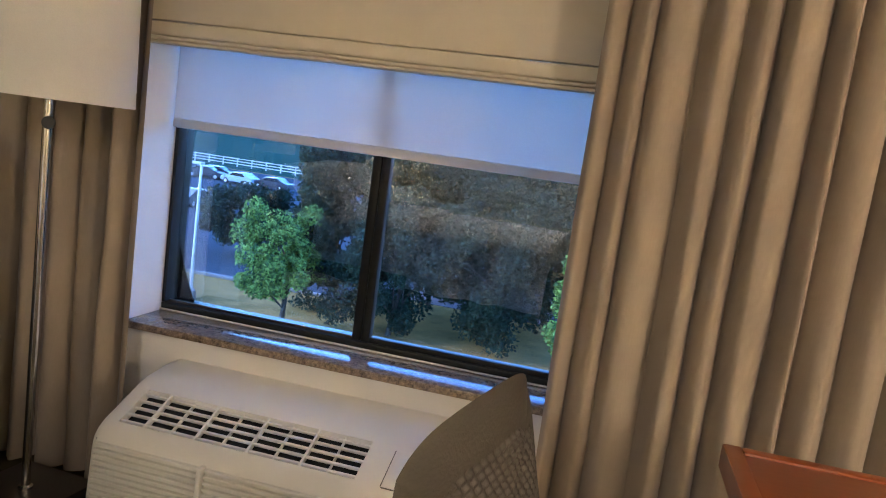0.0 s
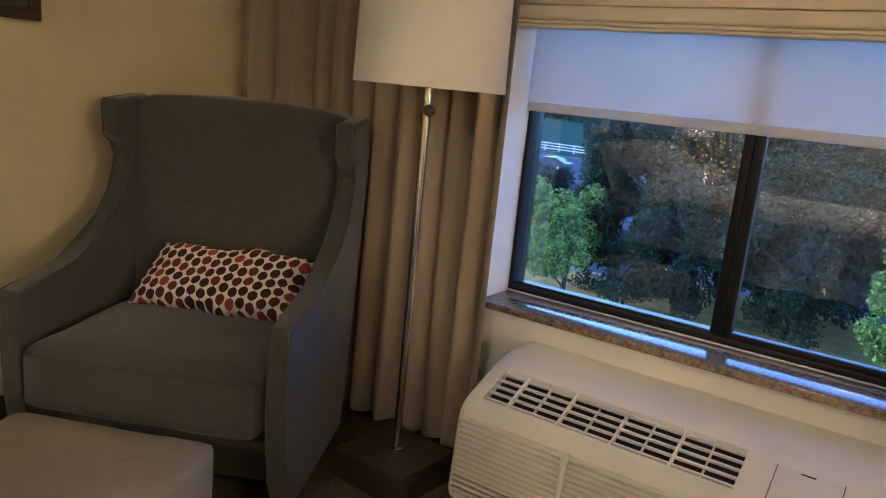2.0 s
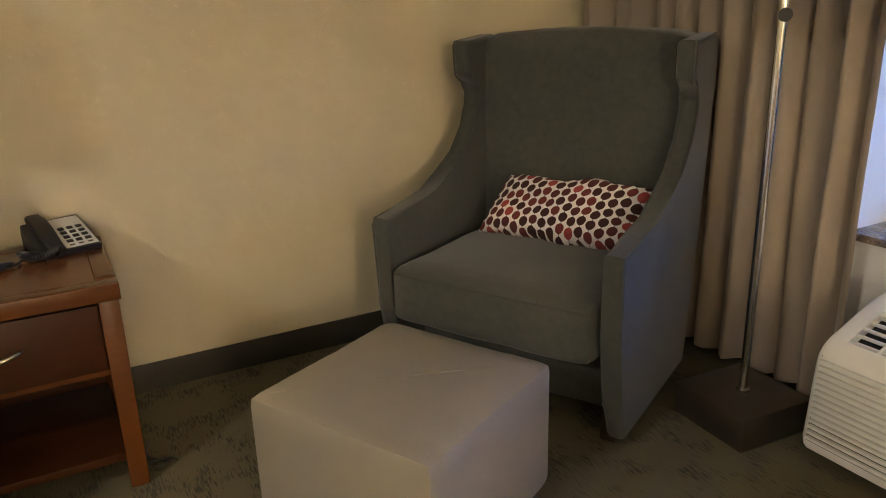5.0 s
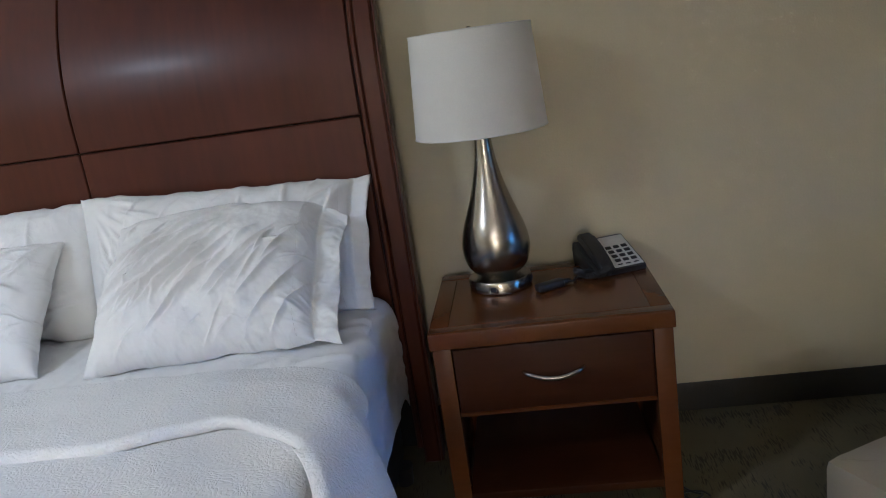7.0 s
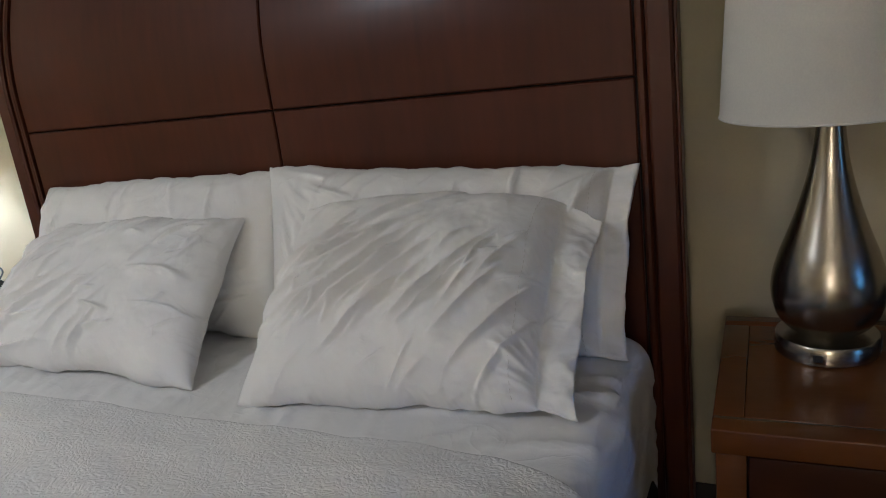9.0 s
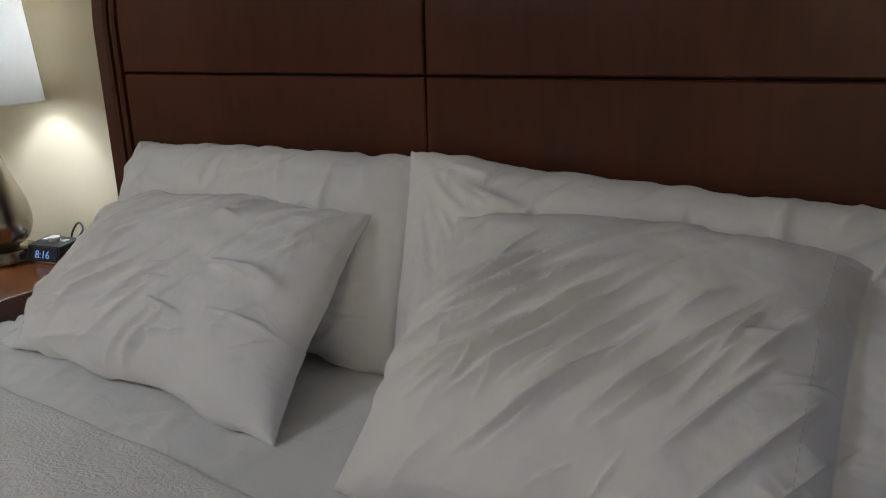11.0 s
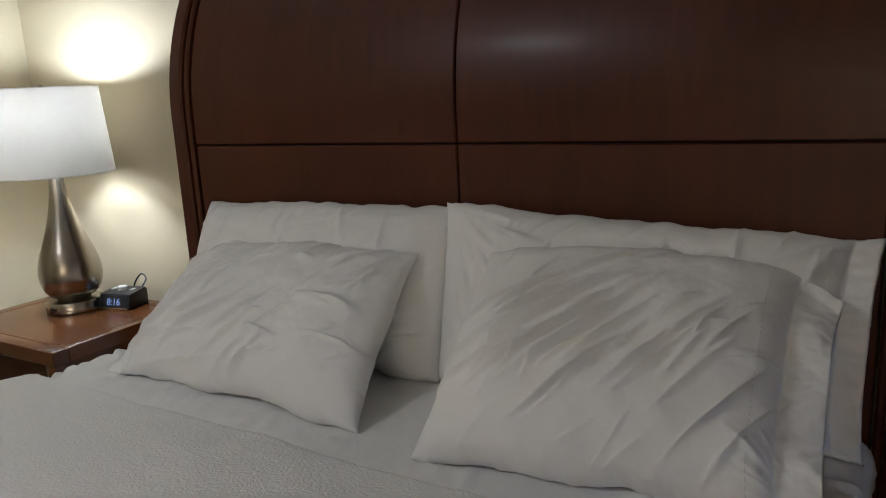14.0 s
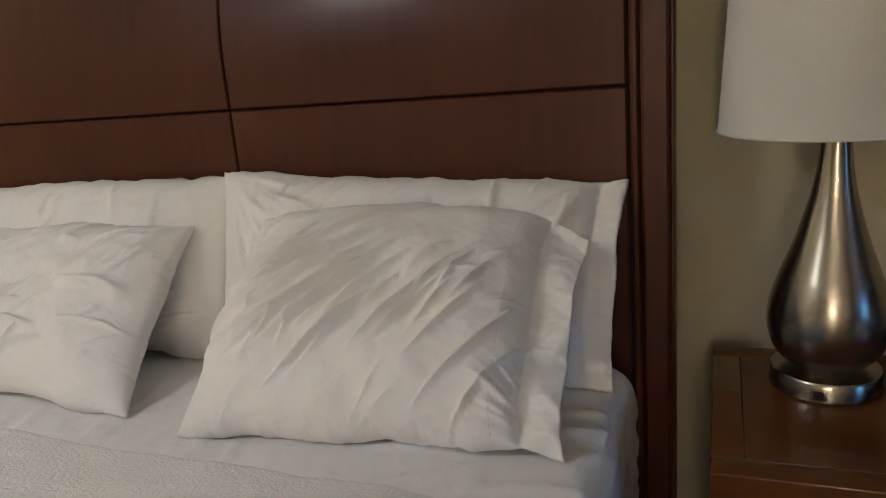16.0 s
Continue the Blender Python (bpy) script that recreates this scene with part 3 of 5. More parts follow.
for sx in (-1, 1):
    bm = extrude_outline([tuple(p) for p in line], 0.345 * sx, 0.405 * sx, 0.018, 4)
    for v in bm.verts:
        # wings lean out a little towards the top
        v.co.x += sx * 0.005 * max(0.0, v.co.z - 0.6) / 0.5
    side = part("side_panel", bm, chair_cloth, CH, "arm and wing in one padded panel", local=True)
    ring = [Vector((sx * (0.4015 + 0.005 * max(0, z - 0.6) / 0.5), y + 0.004, z - 0.003)) for y, z in SIDE[2:18]]
    part("piping", tube(ring, 0.003, 6), chair_cloth, side, local=True)


def cushion(x0, x1, y0, y1, z0, z1, puff, seed, r=0.03):
    bm = bmesh.new()
    bmesh.ops.create_cube(bm, size=1.0)
    bmesh.ops.subdivide_edges(bm, edges=bm.edges[:], cuts=13, use_grid_fill=True)
    sx, sy, sz = (x1 - x0) / 2, (y1 - y0) / 2, (z1 - z0) / 2
    for v in bm.verts:
        p = v.co * 2
        q = Vector((p.x * sx, p.y * sy, p.z * sz))
        inner = Vector([max(-s + r, min(s - r, c)) for c, s in zip(q, (sx, sy, sz))])
        d = q - inner
        if d.length > 1e-9:
            q = inner + d.normalized() * min(d.length, r)
        bulge = puff * (1 - p.x ** 4) * (1 - p.y ** 4)
        q.z += bulge * p.z + 0.004 * fbm(q.x * 6, q.y * 6, seed)
        q.y += 0.5 * puff * p.y * (1 - p.x ** 4) * (1 - p.z ** 2)
        v.co = q + Vector(((x0 + x1) / 2, (y0 + y1) / 2, (z0 + z1) / 2))
    return bm


seat = part("seat_cushion", cushion(-0.331, 0.331, -0.025, 0.60, 0.275, 0.455, 0.02, 2), chair_cloth, CH, local=True)
part("piping", tube([(-0.31, -0.026, 0.437), (-0.1, -0.034, 0.440), (0.1, -0.034, 0.440), (0.31, -0.026, 0.437)], 0.003, 6), piping_cloth, seat, local=True)
bm = cushion(-0.355, 0.355, 0.572, 0.73, 0.30, 1.115, 0.0, 5, 0.035)
for v in bm.verts:
    v.co.y += 0.03 * (v.co.z - 0.7)
    v.co.x *= 1 + 0.02 * max(0.0, v.co.z - 0.6) / 0.5
    v.co.z += 0.018 * (1 - (v.co.x / 0.36) ** 2) * max(0.0, v.co.z - 0.9) / 0.2
part("backrest", bm, chair_cloth, CH, local=True)
part("front_rail", cushion(-0.34, 0.34, 0.15, 0.20, 0.07, 0.252, 0.0, 9, 0.015), chair_cloth, CH, local=True)
part("side_base", box(-0.34, 0.34, 0.195, 0.62, 0.085, 0.25), chair_cloth, CH, local=True)
for x, y in ((-0.34, 0.125), (0.34, 0.125), (-0.34, 0.57), (0.34, 0.57)):
    part("leg", extrude_outline([(x - 0.022, y - 0.022), (x + 0.022, y - 0.022), (x + 0.022, y + 0.022), (x - 0.022, y + 0.022)], 0, 0.09, 0, axis="z"), leg_wood, CH, local=True)


# ---- soft pillows ----
def creases(seed, n, turn, spread, area, length, width, height):
    """Long soft creases: middle, direction, half length, half width, height, bend."""
    rng = random.Random(seed)
    out = []
    for _ in range(n):
        a = turn + rng.uniform(-spread, spread)
        out.append((rng.uniform(area[0], area[1]), rng.uniform(area[2], area[3]), math.cos(a), math.sin(a), length * rng.uniform(0.5, 1.3), width * rng.uniform(0.6, 1.4), height * rng.uniform(0.4, 1.25), rng.uniform(-1.6, 1.6)))
    return out


def fan(seed, n, origin, a0, a1, r0, r1, width, height):
    """Creases that spread out from one corner."""
    rng = random.Random(seed)
    out = []
    for k in range(n):
        a = a0 + (a1 - a0) * (k + rng.uniform(-0.35, 0.35)) / (n - 1)
        lo, hi = r0 * rng.uniform(0.6, 1.9), r1 * rng.uniform(0.6, 1.1)
        mid, ln = (lo + hi) / 2, max(0.05, (hi - lo) / 2)
        out.append((origin[0] + mid * math.cos(a), origin[1] + mid * math.sin(a), math.cos(a), math.sin(a), ln, width * rng.uniform(0.6, 1.5), height * rng.uniform(0.5, 1.3), rng.uniform(-0.5, 0.5)))
    return out


def ranks(seed, n, start, end, a0, a1, length, width, height, bend):
    """Creases side by side, their middles on a line, turning slowly from one to the next."""
    rng = random.Random(seed)
    out = []
    for k in range(n):
        f = (k + rng.uniform(-0.3, 0.3)) / (n - 1)
        a = a0 + (a1 - a0) * f + rng.uniform(-0.06, 0.06)
        slip = rng.uniform(-0.35, 0.35) * length
        out.append((start[0] + (end[0] - start[0]) * f + slip * math.cos(a), start[1] + (end[1] - start[1]) * f + slip * math.sin(a), math.cos(a), math.sin(a), length * rng.uniform(0.55, 1.15), width * rng.uniform(0.7, 1.3), height * rng.uniform(0.55, 1.2), bend * rng.uniform(0.3, 1.2)))
    return out


def crease_height(x, y, some):
    h = 0.0
    for cx, cy, ca, sa, ln, wd, ht, bend in some:
        s = ((x - cx) * ca + (y - cy) * sa) / ln
        if abs(s) >= 1:
            continue
        q = (-(x - cx) * sa + (y - cy) * ca + bend * ln * ln * s * s) / wd
        if abs(q) > 3:
            continue
        # steep on one side, soft on the other
        e = math.exp(-abs(q) ** 1.5) if q < 0 else math.exp(-2.4 * q ** 1.4)
        h += (1.4 * ht * (1 - s * s) ** 2 * e) ** 2
    return math.sqrt(h)


def pillow(name, corners, thick, label, category, cloth, seed, folds=0.0, turn=0.0, pinch=0.03, group="", uv=False, nu=96, nv=72, lines=(), flap=0.0, bow=0.0, droop=0.0, open_end=1):
    """A stuffed pillow spanned by its corners: lower left, lower right, upper right, upper left."""
    bl, br, tr, tl = (Vector(c) for c in corners)
    mid = (bl + br + tr + tl) / 4
    normal = (br - bl + tr - tl).cross(tl - bl + tr - br).normalized()
    root = thing(name, mid.x, mid.y, min(c.z for c in (bl, br, tr, tl)), 0, label, category, group)
    wide, tall = (br - bl).length, (tl - bl).length

    def skin(front):
        def fn(u, v):
            a, b = 2 * u - 1, 2 * v - 1
            # sides draw in between the corners
            uu = 0.5 + (u - 0.5) * (1 - pinch * (1 - b ** 4))
            vv = 0.5 + (v - 0.5) * (1 - 1.3 * pinch * (1 - a ** 4))
            rim = (0.015 * fbm(u * 4, v * 4, seed + 3) + 0.004 * fbm(u * 17, v * 17, seed + 4)) * max(abs(a), abs(b)) ** 4
            p = bl * (1 - uu) * (1 - vv) + br * uu * (1 - vv) + tr * uu * vv + tl * (1 - uu) * vv
            ua = a
            end = a * open_end
            if flap and end > 0:
                ua = min(1.0, end / (1 - 1.3 * flap))
            ea, eb = max(0.0, 1 - abs(ua) ** 3.8), max(0.0, 1 - abs(b) ** 3.8)
            h = thick * (ea * eb) ** 0.55
            h *= 1 + 0.18 * fbm(u * 2.2, v * 2.2, seed)
            x, y = u * wide, v * tall
            cover = 0.25 + 0.75 * (ea * eb) ** 0.4
            wr = crease_height(x, y, lines) * cover if front else 0.0
            wr += folds * cover * (0.010 * fbm(x * 4, y * 4, seed + 30) + 0.0022 * fbm(x * 18 + y * 9, y * 18 - x * 9, seed + 40))
            wave = 0.0
            if flap and end > 1 - 2 * flap:
                k = (end - 1 + 2 * flap) / (2 * flap)
                wave = (0.009 * math.sin(v * 13 + seed + 6 * u) + 0.024 * fbm(v * 5, u * 6, seed) + 0.003 * fbm(v * 14, u * 10, seed + 8)) * k
                p = p - Vector((0, 0, 1)) * (droop * k * k * v * v)
                wr *= 1 - 0.7 * k
            lim = 0.0 if max(abs(a), abs(b)) > 0.999 else 0.003
            if not front:
                return p - normal * (0.5 * h + lim - wave) + (tl - bl).normalized() * (rim + bow * math.sin(math.pi * min(1.0, u * 0.95 + 0.02)) ** 1.3 * v * v)
            p = p + normal * (max(h + wr, 0.0) + lim + wave)
            return p + (tl - bl).normalized() * (rim + bow * math.sin(math.pi * min(1.0, u * 0.95 + 0.02)) ** 1.3 * v * v)
        return fn

    bm = surf(skin(True), nu, nv, uv=uv)
    surf(skin(False), nu // 2 * 2, nv // 2 * 2, bm=bm, uv=uv)
    bmesh.ops.remove_doubles(bm, verts=bm.verts[:], dist=0.0015)
    body = part("pillowcase" if not uv else "cover", bm, cloth, root, angle=180)
    if flap:
        fn = skin(True)
        seam = [fn(1 - flap if open_end > 0 else flap, k / 40) + normal * 0.0003 for k in range(1, 40)]
        dashes = bmesh.new()
        for k in range(0, len(seam) - 1, 1):
            tube([seam[k], seam[k].lerp(seam[k + 1], 0.55)], 0.0007, 5, dashes)
        part("hem_stitching", dashes, stitching, body)
    return root


PG = "bed pillows against the headboard"


def small_creases(seed, n, turn, wide, tall):
    return creases(seed, n, turn, 0.5, (0.04, wide - 0.04, 0.03, tall - 0.02), 0.06, 0.0055, 0.011)



LB = creases(3, 9, 1.4, 0.8, (0.05, 0.75, 0.05, 0.38), 0.10, 0.010, 0.008) + creases(4, 9, 0.45, 0.4, (0.50, 0.76, 0.02, 0.13), 0.09, 0.009, 0.014) + creases(14, 6, 1.2, 0.5, (0.2, 0.7, 0.30, 0.39), 0.06, 0.008, 0.010)
RB = fan(5, 8, (0.02, 0.40), -1.3, -0.1, 0.06, 0.3, 0.009, 0.013) + creases(15, 12, 1.1, 0.5, (0.1, 0.80, 0.22, 0.40), 0.09, 0.009, 0.012) + creases(6, 8, 1.5, 0.3, (0.5, 0.84, 0.1, 0.38), 0.11, 0.009, 0.012)
LF = fan(7, 6, (0.02, 0.0), 0.15, 1.3, 0.10, 0.40, 0.009, 0.013) + ranks(27, 10, (0.08, 0.26), (0.52, 0.08), 0.55, 0.9, 0.17, 0.0058, 0.019, -0.5) + creases(8, 6, 0.15, 0.35, (0.45, 0.72, 0.12, 0.32), 0.09, 0.009, 0.015) + fan(17, 6, (0.80, 0.44), 3.3, 4.3, 0.05, 0.25, 0.009, 0.011)
RF = ranks(29, 7, (0.13, 0.29), (0.33, 0.19), 0.58, 0.80, 0.20, 0.0052, 0.028, -0.35) + ranks(9, 11, (0.10, 0.30), (0.55, 0.13), 0.58, 1.08, 0.19, 0.0062, 0.02, -0.35) + ranks(19, 6, (0.12, 0.17), (0.50, 0.26), 0.66, 1.0, 0.10, 0.0052, 0.012, -0.4) + creases(12, 6, 0.8, 0.5, (0.46, 0.58, 0.24, 0.38), 0.06, 0.008, 0.009) + fan(13, 6, (0.66, 0.03), 2.2, 3.0, 0.03, 0.17, 0.009, 0.014)
LB += small_creases(41, 14, 1.2, 0.8, 0.4)
RB += small_creases(42, 20, 1.2, 0.84, 0.4)
LF += small_creases(43, 26, 0.7, 0.78, 0.42) + fan(44, 7, (0.03, 0.03), 0.25, 1.2, 0.05, 0.34, 0.007, 0.018)
RF += small_creases(45, 18, 0.85, 0.62, 0.44) + ranks(46, 4, (0.10, 0.16), (0.22, 0.36), 0.52, 0.66, 0.26, 0.0062, 0.017, -0.25)
pillow("bed_pillow", ((-2.55, -2.03, 0.602), (-2.545, -1.214, 0.602), (-2.690, -1.225, 0.985), (-2.672, -2.015, 0.968)), 0.10, "white cotton bed pillow leaning on the headboard", "pillow", linen, 3, 0.8, pinch=0.012, group=PG, nu=170, nv=100, lines=LB)
pillow("bed_pillow", ((-2.555, -1.228, 0.602), (-2.52, -0.385, 0.602), (-2.700, -0.372, 0.955), (-2.690, -1.258, 0.988)), 0.10, "white cotton bed pillow with an open stitched hem", "pillow", linen, 11, 0.9, group=PG, flap=0.09, nu=190, nv=100, lines=RB)
pillow("bed_pillow", ((-2.275, -2.02, 0.608), (-2.262, -1.232, 0.604), (-2.575, -1.268, 0.89), (-2.555, -1.93, 0.865)), 0.09, "small white cotton pillow propped in front, creased", "pillow", linen, 23, 1.0, group=PG, flap=0.12, droop=0.02, open_end=-1, nu=260, nv=160, bow=0.02, pinch=0.05, lines=LF)
pillow("bed_pillow", ((-2.222, -1.085, 0.604), (-2.272, -0.425, 0.612), (-2.585, -0.430, 0.895), (-2.578, -1.09, 0.905)), 0.11, "white cotton pillow propped in front with diagonal creases", "pillow", linen, 37, 1.2, group=PG, flap=0.16, droop=0.03, nu=310, nv=200, bow=0.035, pinch=0.04, lines=RF)
pillow("lumbar_pillow", ((-2.538, 1.553, 0.468), (-2.055, 1.79, 0.468), (-2.065, 1.92, 0.655), (-2.538, 1.690, 0.648)), 0.085, "white lumbar pillow printed with red and brown leaves", "cushion", dotted, 51, 0.4, uv=True, pinch=0.03)

# ---- ottoman ----
ott = thing("ottoman", -1.868, 0.935, 0, 26.4, "square taupe vinyl cube ottoman with crossed seams", "ottoman")
part("body", cushion(-0.258, 0.258, -0.258, 0.258, 0.03, 0.374, 0.006, 8, 0.02), vinyl, ott, local=True)
for s in (-1, 1):
    part("seam", tube([(-0.235, -0.235 * s, 0.3735), (-0.12, -0.12 * s, 0.3795), (0, 0, 0.380), (0.12, 0.12 * s, 0.3795), (0.235, 0.235 * s, 0.3735)], 0.0012, 6), vinyl, ott, local=True)
for x in (-0.2, 0.2):
    for y in (-0.2, 0.2):
        part("foot", lathe([(0.02, 0), (0.022, 0.035)], 16, x, y), black_plastic, ott, local=True)

# ---- picture on the wall ----
pic = thing("wall_picture", W, 1.24, 1.31, 0, "dark framed picture on the beige wall", "picture")
art = material("dark_print", (0.05, 0.045, 0.04), (0.02, 0.018, 0.016), rough=0.5, scale=4, fine=30)
for y0, y1, z0, z1 in ((0.991, 1.468, 1.31, 1.345), (0.991, 1.468, 1.905, 1.94), (0.991, 1.026, 1.345, 1.905), (1.433, 1.468, 1.345, 1.905)):
    part("frame_rail", box(W + 0.002, W + 0.03, y0, y1, z0, z1, 0.003), leg_wood, pic)
part("print", box(W + 0.002, W + 0.016, 1.026, 1.433, 1.345, 1.905), art, pic)


# ---- nightstands ----
def nightstand():
    """Front faces +x; the base centre is the origin. 0.49 deep, 0.615 wide, 0.58 high."""
    r = thing("nightstand", 0, 0, 0, 0, "cherry wood nightstand with one drawer and open shelf", "nightstand", "nightstands beside the bed")
    d, w, h = 0.245, 0.3075, 0.58
    P = lambda n, bm, mat=stand_wood, par=None, label="": part(n, bm, mat, par or r, label, local=True)
    e = 0.05
    P("top", box(-d + e, d - e, -w + e, w - e, h - 0.043, h - 0.0006, 0.0009, 1))
    for b_ in ((d - e + 0.0003, d, -w, w), (-d, -d + e - 0.0003, -w, w), (-d + e, d - e, -w, -w + e - 0.0003), (-d + e, d - e, w - e + 0.0003, w)):
        P("top_border", box(*b_, h - 0.044, h, 0.003, 3))
    for y0 in (-w + 0.006, w - 0.054):
        for x0 in (d - 0.055, -d + 0.005):
            P("post", box(x0, x0 + 0.048, y0, y0 + 0.048, 0, h - 0.0445, 0.003))
        P("side_panel", box(-d + 0.05, d - 0.05, y0 + 0.012, y0 + 0.03, 0.07, h - 0.0445))
    P("back_panel", box(-d + 0.012, -d + 0.02, -w + 0.05, w - 0.05, 0.07, h - 0.0445), shaded_stand_wood)
    P("shelf", box(-d + 0.02, d - 0.012, -w + 0.05, w - 0.05, 0.085, 0.108, 0.002), shaded_stand_wood)
    P("divider", box(-d + 0.02, d - 0.03, -w + 0.05, w - 0.05, 0.33, 0.345))
    dr = P("drawer", box(d - 0.032, d - 0.012, -w + 0.056, w - 0.056, 0.35, h - 0.052, 0.003), mat=shaded_stand_wood, label="drawer front with a metal pull")
    arc = smooth_line([(d - 0.012, -0.078, 0.452), (d + 0.008, -0.06, 0.45), (d + 0.016, -0.02, 0.441), (d + 0.016, 0.02, 0.441), (d + 0.008, 0.06, 0.45), (d - 0.012, 0.078, 0.452)], 30)
    P("handle", tube(arc, [0.0045 + 0.003 * math.sin(k / 30 * math.pi) ** 0.5 for k in range(31)], 10), nickel, dr, "arched nickel pull")
    return r


ns = nightstand()
ns.matrix_basis = pose(-2.583, 0.082, 0)
copy_thing(ns, pose(-2.583, -2.655, 0))


# ---- table lamps ----
def table_lamp():
    r = thing("table_lamp", 0, 0, 0, 0, "brushed nickel teardrop table lamp with white drum shade", "table lamp", "bedside lamps")
    P = lambda n, bm, mat, par=None, label="": part(n, bm, mat, par or r, label, local=True)
    ring = P("base_ring", lathe([(0.088, 0), (0.091, 0.003), (0.091, 0.033), (0.088, 0.037), (0.03, 0.038)], 56), nickel)
    P("socket_plate", box(0.084, 0.0925, -0.014, 0.014, 0.008, 0.028, 0.001), nickel, ring)
    P("usb_port", box(0.0895, 0.0932, -0.008, 0.008, 0.012, 0.025), black_plastic, ring, "black power port")
    P("power_outlet", box(-0.02, 0.012, 0.0875, 0.0918, 0.01, 0.028), black_plastic, ring, "black power outlet")
    prof = [(0.05, 0.037), (0.058, 0.046), (0.072, 0.054), (0.088, 0.075), (0.0965, 0.105), (0.098, 0.13), (0.094, 0.16), (0.084, 0.195), (0.071, 0.23), (0.057, 0.27), (0.045, 0.31), (0.035, 0.35), (0.028, 0.39), (0.0235, 0.43), (0.022, 0.455)]
    pts = smooth_line(prof, 60)
    P("body", lathe([(p.x, p.y) for p in pts], 64), nickel, None, "brushed nickel teardrop body")
    P("socket", lathe([(0.012, 0.455), (0.018, 0.46), (0.018, 0.53), (0.012, 0.54)], 20), nickel)
    P("harp", tube(smooth_line([(0, -0.015, 0.54), (0, -0.05, 0.62), (0, 0, 0.722), (0, 0.05, 0.62), (0, 0.015, 0.54)], 30), 0.0025, 8), nickel)
    P("finial", lathe([(0.003, 0.71), (0.008, 0.722), (0.009, 0.73), (0.004, 0.738)], 16), nickel)
    for a in (0.5, 2.6, 4.7):
        P("spoke", tube([(0, 0, 0.718), (0.163 * math.cos(a), 0.163 * math.sin(a), 0.722)], 0.002, 6), nickel)
    P("shade", lathe([(0.184, 0.456), (0.166, 0.73), (0.164, 0.73), (0.182, 0.456)], 72, closed=True), shade_cloth, None, "white linen drum shade")
    for rr, z in ((0.1845, 0.457), (0.1665, 0.729)):
        P("shade_trim", tube([(rr * math.cos(a), rr * math.sin(a), z) for a in (2 * math.pi * k / 64 for k in range(65))], 0.0016, 6), stitching)
    return r


tl_ = table_lamp()
tl_.matrix_basis = pose(-2.677, -0.038, 0.58, 0, 0, -12)
lit = copy_thing(tl_, pose(-2.66, -2.715, 0.58, 0, 0, 10))
lit["label"] = "lit brushed nickel teardrop table lamp with white drum shade"
tl_["label"] = "unlit brushed nickel teardrop table lamp with white drum shade"

# ---- telephone ----
ph = thing("telephone", -2.752, 0.285, 0.58, 17, "black desk telephone with pale grey keypad plate", "telephone")
ph.scale = (0.92, 0.92, 0.92)
body = extrude_outline([(-0.095, 0.0), (0.095, 0.0), (0.098, 0.016), (-0.072, 0.078), (-0.09, 0.074), (-0.097, 0.05)], -0.085, 0.085, 0.006, 2, axis="y")
part("base", body, black_plastic, ph, local=True)
tilt = pose(0.013, 0, 0.0462, 0, 20.0, 0)
bm = box(-0.084, 0.082, -0.018, 0.078, 0.0, 0.004, 0.0015)
bm.transform(tilt)
plate = part("keypad_plate", bm, grey_plastic, ph, "pale grey keypad plate", local=True)
for i in range(4):
    for j in range(3):
        bm = box(-0.026 + i * 0.024, -0.012 + i * 0.024, -0.006 + j * 0.027, 0.013 + j * 0.027, 0.004, 0.008, 0.0015, 1)
        bm.transform(tilt)
        part("key", bm, black_plastic, plate, local=True)
for j in range(3):
    bm = box(0.070, 0.076, -0.006 + j * 0.027, 0.011 + j * 0.027, 0.004, 0.006, 0.001, 1)
    bm.transform(tilt)
    part("key", bm, black_plastic, plate, local=True)
arch = [(-0.096, 0.004), (-0.05, 0.004), (-0.042, 0.012), (0.04, 0.012), (0.05, 0.002), (0.092, 0.002), (0.098, 0.010), (0.094, 0.022), (0.06, 0.031), (0.0, 0.035), (-0.06, 0.034), (-0.094, 0.028), (-0.10, 0.018)]
bm = extrude_outline(arch, -0.073, -0.027, 0.008, 3, axis="y")
bm.transform(tilt)
part("handset", bm, black_plastic, ph, "black handset in its cradle", local=True)
coil = []
for k in range(300):
    s = k / 299
    c = Vector((0.06 + 0.07 * s + 0.018 * math.sin(s * 12), -0.088 - 0.05 * math.sin(s * 5.2) - 0.012 * s, 0.013 + 0.018 * abs(math.sin(s * 6))))
    a = s * 2 * math.pi * 38
    coil.append(c + 0.0085 * Vector((math.cos(a), 0.5 * math.cos(a), math.sin(a))))
part("coiled_cord", tube(coil, 0.0024, 5), black_plastic, ph, local=True)
remote = thing("charging_plug", -2.605, 0.112, 0.58, 30, "black cable plug lying on the nightstand", "plug")
plug = part("plug", box(-0.015, 0.015, -0.055, 0.03, 0.0, 0.022, 0.006, 3), black_plastic, remote, local=True)
part("collar", tube([(0, 0.026, 0.011), (0, 0.055, 0.009)], [0.0095, 0.006], 12), black_plastic, plug, local=True)
part("cable", tube(smooth_line([(0, 0.045, 0.009), (0.006, 0.065, 0.006), (-0.012, 0.085, 0.006), (0.012, 0.10, 0.012), (-0.014, 0.11, 0.01), (0.01, 0.125, 0.006), (0.03, 0.12, 0.006)], 40), 0.0036, 8), black_plastic, remote, local=True)

loop = thing("floor_cable", -2.42, 0.42, 0.0, 70, "thin black cable looped on the carpet", "cable")
part("cable", tube(smooth_line([(-0.06, 0.14, 0.004), (-0.05, 0.06, 0.004), (-0.01, 0.02, 0.005), (0.025, 0.0, 0.010), (0.0, -0.02, 0.005), (-0.025, 0.0, 0.010), (0.02, 0.025, 0.004), (0.045, 0.01, 0.004)], 60), 0.003, 6), black_plastic, loop, local=True)

